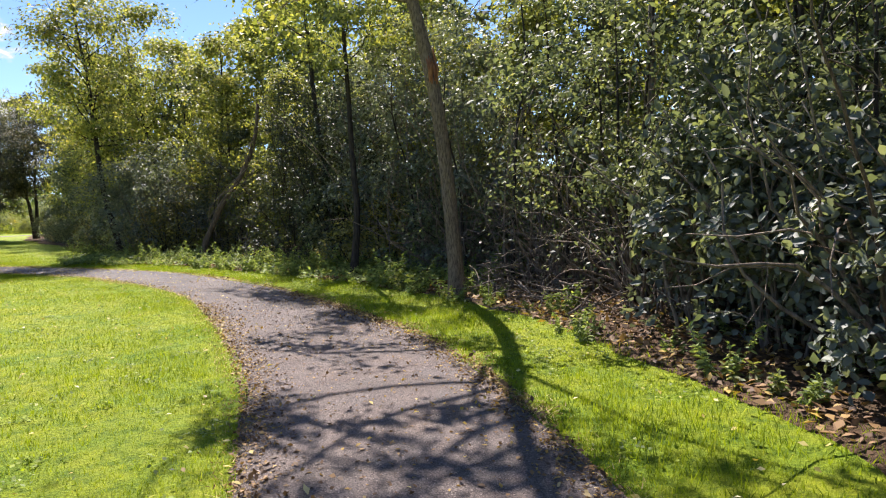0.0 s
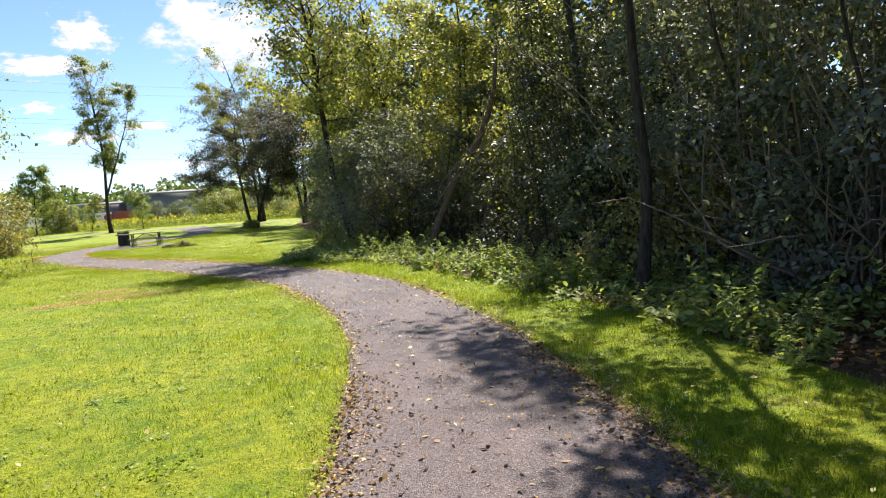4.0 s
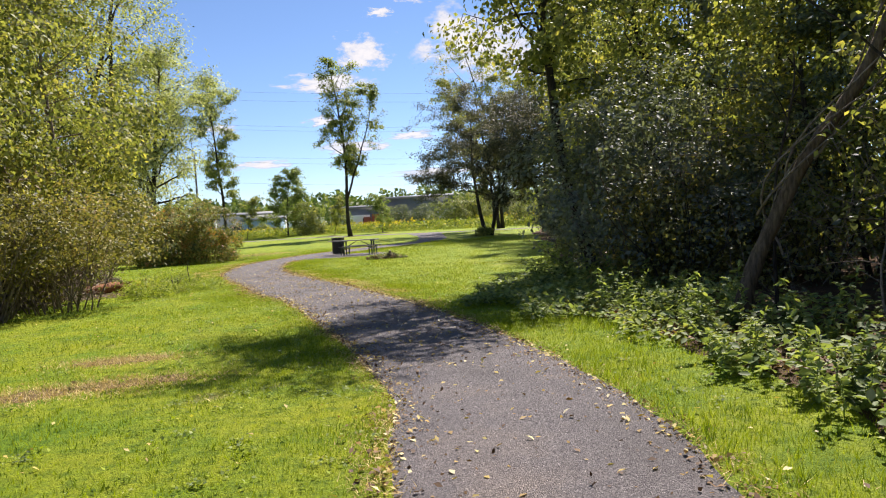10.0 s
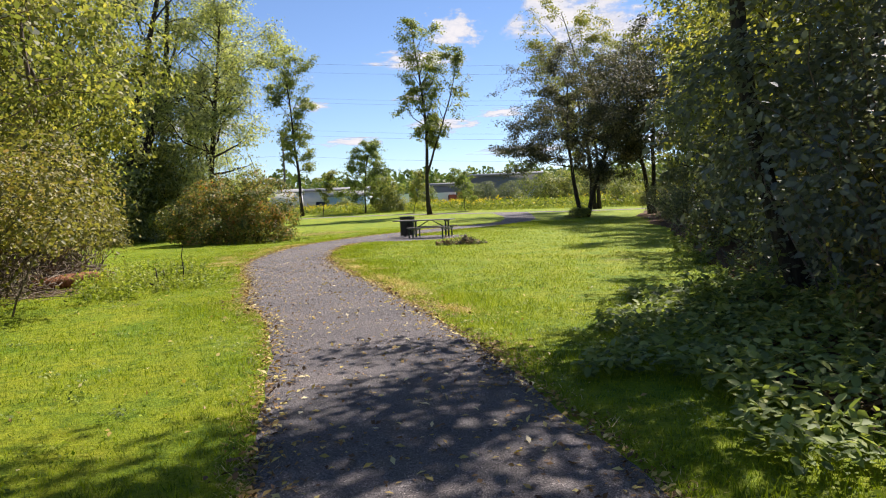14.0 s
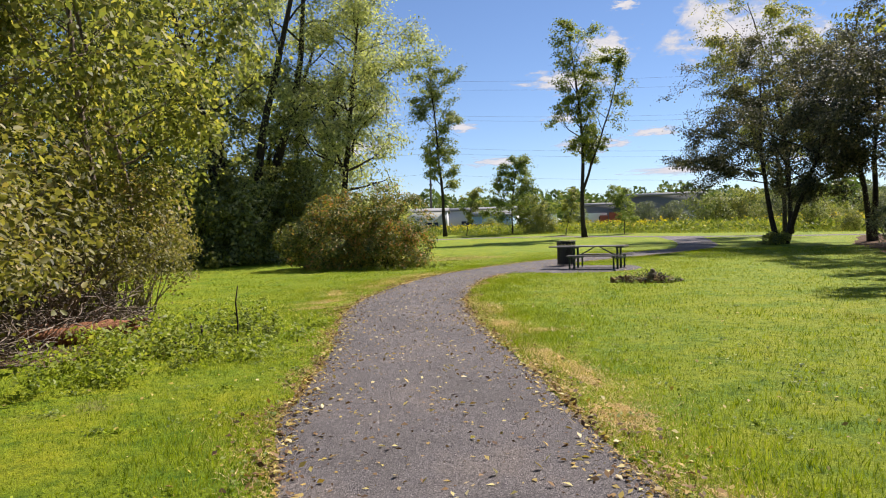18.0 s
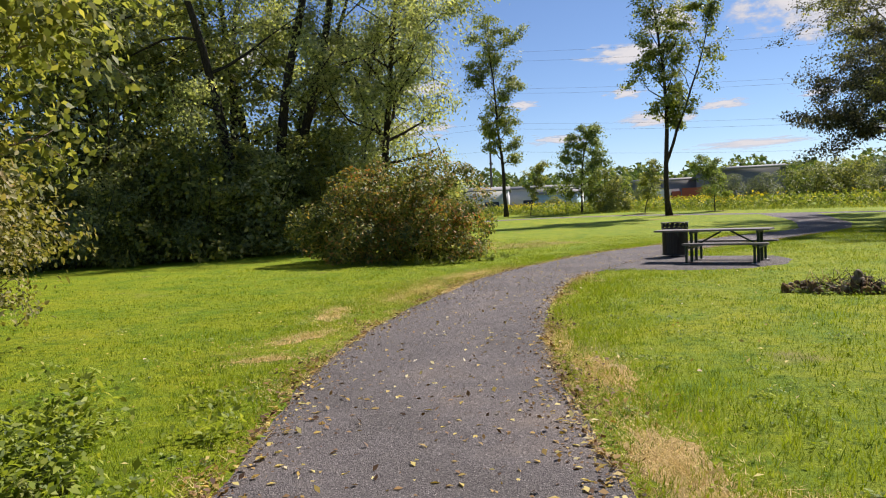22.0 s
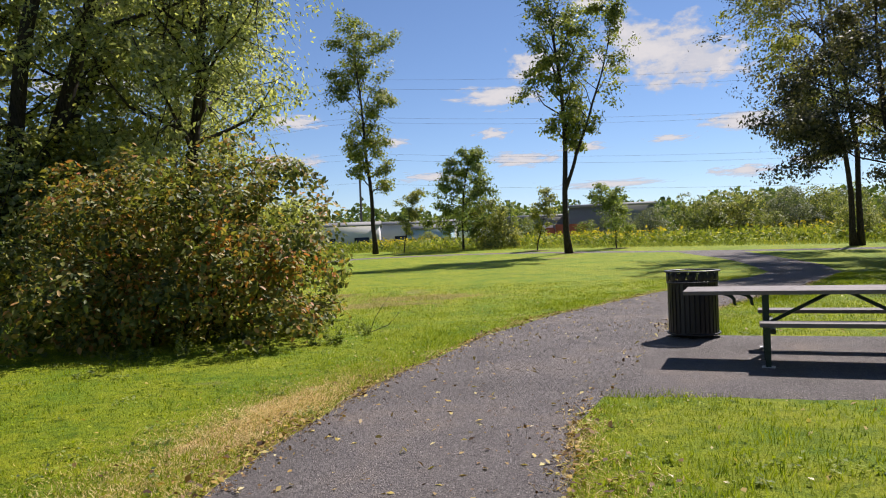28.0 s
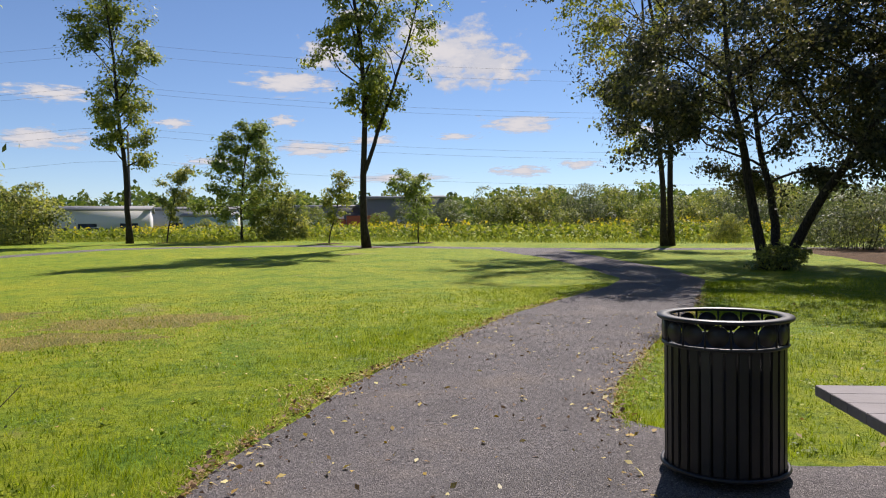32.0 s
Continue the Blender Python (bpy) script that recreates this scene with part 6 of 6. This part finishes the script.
def clover():
    """Low broad-leaved weeds in clumps over the lawn."""
    rng = np.random.RandomState(655)
    for mat, label, clumps in ((LEAF_WEED, "clover and plantain growing in the lawn", 620), (BLADE, "tufts of coarse grass in the lawn", 900)):
        cy = rng.uniform(1, 58, clumps)
        left = rng.uniform(size=clumps) < 0.5
        d = np.abs(rng.normal(0.1, 2.6, clumps))
        cx = np.where(left, path_left(cy) - d, path_right(cy) + d)
        k = rng.randint(0, clumps, clumps * 26)
        r = np.abs(rng.normal(0, 0.11, len(k))) * rng.uniform(0.6, 2.2, clumps)[k]
        a = rng.uniform(0, 6.28, len(k))
        x, y = cx[k] + r * np.cos(a), cy[k] + r * np.sin(a)
        ok = ~on_path(x, y, 0.0) & (x < wood_edge(y))
        g = Geo()
        g.leaves(np.stack([x, y, terrain(x, y) + 0.012 + rng.uniform(0, 0.02, len(x))], 1)[ok], 0.03, rng, 1.6, 0.0, 0.75)
        tagged(part("lawn_weeds", g, mat), label, "weeds", "", "stuff")


clover()


def ground_cover():
    """Low broad leaves covering the soil under the edge of the wood."""
    rng = np.random.RandomState(658)
    n = 15000
    y = np.concatenate([rng.uniform(21.5, 28.0, 9000), rng.uniform(8.0, 21.5, 6000)])
    x = wood_edge(y) - np.where(y > 23.5, 1.1, np.where(y > 21.5, 0.55, 0.15)) + 3.2 * rng.uniform(0, 1, n) ** 1.3 + 0.2 * np.sin(y * 3.1)
    tall = 0.1 + 0.12 * (np.sin(x * 2.3 + y) * np.sin(y * 1.7) + 1) * np.clip((x - wood_edge(y) + 1.2) / 1.5, 0.3, 1)
    g = Geo()
    g.leaves(np.stack([x, y, 0.02 + tall * rng.uniform(0.2, 1, n)], 1), 0.085, rng, 1.5, 0.1, 0.66, None, None, True)
    tagged(part("ground_cover", g, LEAF_WEED), "low broad-leaved ground cover in the shade of the wood", "ground cover", "", "stuff")


ground_cover()


def weed_patch():
    """Bright young weeds in the rough ground before the thicket."""
    rng = np.random.RandomState(657)
    n = 9500
    c = rng.randint(0, 90, n)
    cx, cy = -3.7 + rng.normal(0, 0.45, 90), 32.1 + rng.normal(0, 1.2, 90)
    tall = rng.uniform(0.1, 0.5, 90)
    x, y = cx[c] + rng.normal(0, 0.13, n), cy[c] + rng.normal(0, 0.13, n)
    z = terrain(x, y) + tall[c] * rng.uniform(0.05, 1, n)
    g = Geo()
    g.leaves(np.stack([x, y, z], 1), 0.062, rng, 0.9, -0.1, 0.5)
    tagged(part("lawn_weeds", g, LEAF_FRESH), "bright leafy weeds before the thicket", "weeds", "", "stuff")


weed_patch()


def verge():
    """Dry brown grass and soil crumbs fraying the edges of the path."""
    rng = np.random.RandomState(660)
    for n, mat, tall, wide, far, label in ((9000, STRAW, 0.03, 0.006, 0.09, "dry grass fringe along the path"), (9000, LITTER, 0.016, 0.014, 0.07, "brown crumbs along the path edge"), (9000, BLADE, 0.035, 0.006, 0.06, "grass growing over the path edge")):
        y = rng.uniform(-3, 60, n)
        d = rng.normal(0.0, far, n) + (0.02 if mat is not BLADE else 0.05)
        x = np.where(rng.uniform(size=n) < 0.5, path_left(y) - d, path_right(y) + d)
        k = ~((x > -1.9) & (x < 2.4) & (y > 45.6) & (y < 50.4))
        g = Geo()
        g.blades(np.stack([x, y, terrain(x, y) + 0.006], 1)[k], tall, wide, rng, 1.2)
        tagged(part("path_fringe", g, mat), label, "grass", "", "stuff")


verge()


def dry_margin():
    """Bleached straw and brown leaves strewn along both edges of the path."""
    rng = np.random.RandomState(670)
    for side, spans in (("left", ((15, 22, 0.5), (26, 47, 1.0), (47, 58, 0.4))), ("right", ((2, 16, 0.6), (24, 45, 1.0), (50, 58, 0.3)))):
        g, h = Geo(), Geo()
        for y0, y1, thick in spans:
            n = int((y1 - y0) * 900 * thick)
            y = rng.uniform(y0, y1, n)
            d = np.abs(rng.normal(0, 0.19, n)) * (0.6 + 0.7 * np.sin(y * 1.1 + 1) * np.sin(y * 2.7)) * (0.5 + thick) - 0.06
            ok = np.sin(y * 2.3 + 0.7) + np.sin(y * 5.9) * 0.8 + np.sin(y * 0.9) > rng.uniform(-1.6, 0.9, n)
            y, d = y[ok], d[ok]
            n = len(y)
            x = path_left(y) - d if side == "left" else path_right(y) + d
            g.blades(np.stack([x, y, terrain(x, y) + 0.008], 1), 0.02, 0.007, rng, 1.4)
            k = rng.uniform(size=n) < 0.09
            h.leaves(np.stack([x, y, terrain(x, y) + 0.028], 1)[k], 0.05, rng, 1.8, 0.0, 0.6)
        tagged(part("straw", g, STRAW), "bleached straw along the edge of the path", "straw", "", "stuff")
        tagged(part("fallen_leaves", h, LITTER), "brown leaves gathered along the edge of the path", "leaves", "", "stuff")


dry_margin()


def straw_patch(at, rx, ry, turn, seed, count):
    """Dead straw lying over a dry patch."""
    patch_sheet("dry_patch", STRAW_GROUND, at, rx * 0.6, ry * 0.6, radians(turn), 0.006, "dry straw-coloured patch of dead grass", seed, "dead grass")
    rng = np.random.RandomState(seed)
    a, f = rng.uniform(0, 6.28, count), np.abs(rng.normal(0, 0.62, count))
    c, s = math.cos(radians(turn)), math.sin(radians(turn))
    px, py = rx * f * np.cos(a), ry * f * np.sin(a)
    x, y = at[0] + px * c - py * s, at[1] + px * s + py * c
    k = ~on_path(x, y, -0.1)
    g = Geo()
    g.blades(np.stack([x, y, terrain(x, y) + 0.004], 1)[k], 0.018, 0.006, rng, 1.4)
    tagged(part("straw", g, STRAW), "dead straw lying on a dry patch", "straw", "", "stuff")


for at, rx, ry, turn, seed, count in (((1.0, 31.4), 1.9, 0.34, 115, 801, 7600), ((0.02, 34.2), 1.4, 0.36, 112, 802, 6500), ((0.45, 33.75), 0.5, 0.22, 10, 812, 2600), ((1.6, 29.4), 0.8, 0.35, 110, 803, 2700), ((-1.2, 37.9), 1.4, 0.2, 102, 804, 2700), ((-4.2, 37.75), 0.9, 0.38, 75, 805, 3400), ((-3.95, 36.5), 0.5, 0.25, 40, 813, 1500), ((-4.75, 39.6), 1.2, 0.42, 110, 806, 3800), ((-4.5, 42.3), 1.9, 0.5, 92, 807, 14000), ((-4.25, 45.4), 2.3, 0.6, 80, 811, 24000), ((-0.6, 36.4), 1.3, 0.36, 110, 809, 4600), ((2.3, 27.5), 0.9, 0.28, 112, 810, 3000), ((-3.9, 42.6), 1.2, 0.25, 92, 808, 2700)):
    straw_patch(at, rx, ry, turn, seed, count)
patch_sheet("litter_patch", SOIL, (-5.3, 32.0), 1.2, 1.7, 0.1, 0.008, "brown litter and bare soil below the thicket", 831, "soil")
for mx, my in ((2.2, 84.5), (-2.6, 85.5), (-12.1, 90.2), (-8.0, 91.7), (-0.8, 79.8)):
    patch_sheet("mulch_ring", SOIL, (mx, my), 0.75, 0.6, 0.3, 0.02, "dark mulch round the foot of a tree", 820, "mulch")
for bx, by, br, seed in ((-1.4, 19.2, 0.5, 811), (-0.5, 19.5, 0.45, 813), (-1.0, 20.9, 0.4, 814), (-6.6, 54.9, 1.4, 812), (-5.0, 56.7, 1.2, 815), (-8.4, 57.5, 1.3, 816)):
    patch_sheet("bare_patch", BARE if by < 30 else WORN, (bx, by), br * 1.5, br * 0.6, 0.25, 0.006, "bare earth patch in the lawn" if by < 30 else "worn yellowish patch in the lawn", seed)
    rng = np.random.RandomState(seed)
    g = Geo()
    n = 2200
    x, y = bx + rng.normal(0, br, n), by + rng.normal(0, br * 0.5, n)
    g.blades(np.stack([x, y, terrain(x, y)], 1), 0.03, 0.008, rng, 0.9)
    tagged(part("straw", g, STRAW), "thin dry grass round a bare patch", "straw", "", "stuff")


def tangle():
    """Fine dead twigs and small leaves filling the dim edge of the wood."""
    rng = np.random.RandomState(900)
    g = Geo()
    for k in range(1100):
        y = rng.uniform(-3, 30)
        near = 1.0 if y < 9 else 2.0
        p = (float(wood_edge(y)) + rng.uniform(near, near + 3.4), y, rng.uniform(0.05, 2.6))
        g.tube(bend(rng, p, rng.normal(size=3) * (1, 1, 0.8), rng.uniform(0.5, 1.6), 4, 0.25), np.linspace(0.007, 0.002, 5), 3, False)
    tagged(part("twig_tangle", g, DEAD), "tangle of fine grey twigs in the wood", "twigs", "", "stuff")
    n = 16000
    y = rng.uniform(-4, 30, n)
    x = wood_edge(y) + np.where(y < 9, 1.6, 2.2) + rng.uniform(0, 4.2, n)
    g = Geo()
    g.leaves(np.stack([x, y, 0.05 + 3.6 * rng.uniform(0, 1, n) ** 1.3], 1), 0.07, rng, 0.4, 0.2, 0.55)
    tagged(part("undergrowth", g, LEAF_DARK), "thin leafy undergrowth in the shade of the wood", "undergrowth", "", "stuff")


tangle()
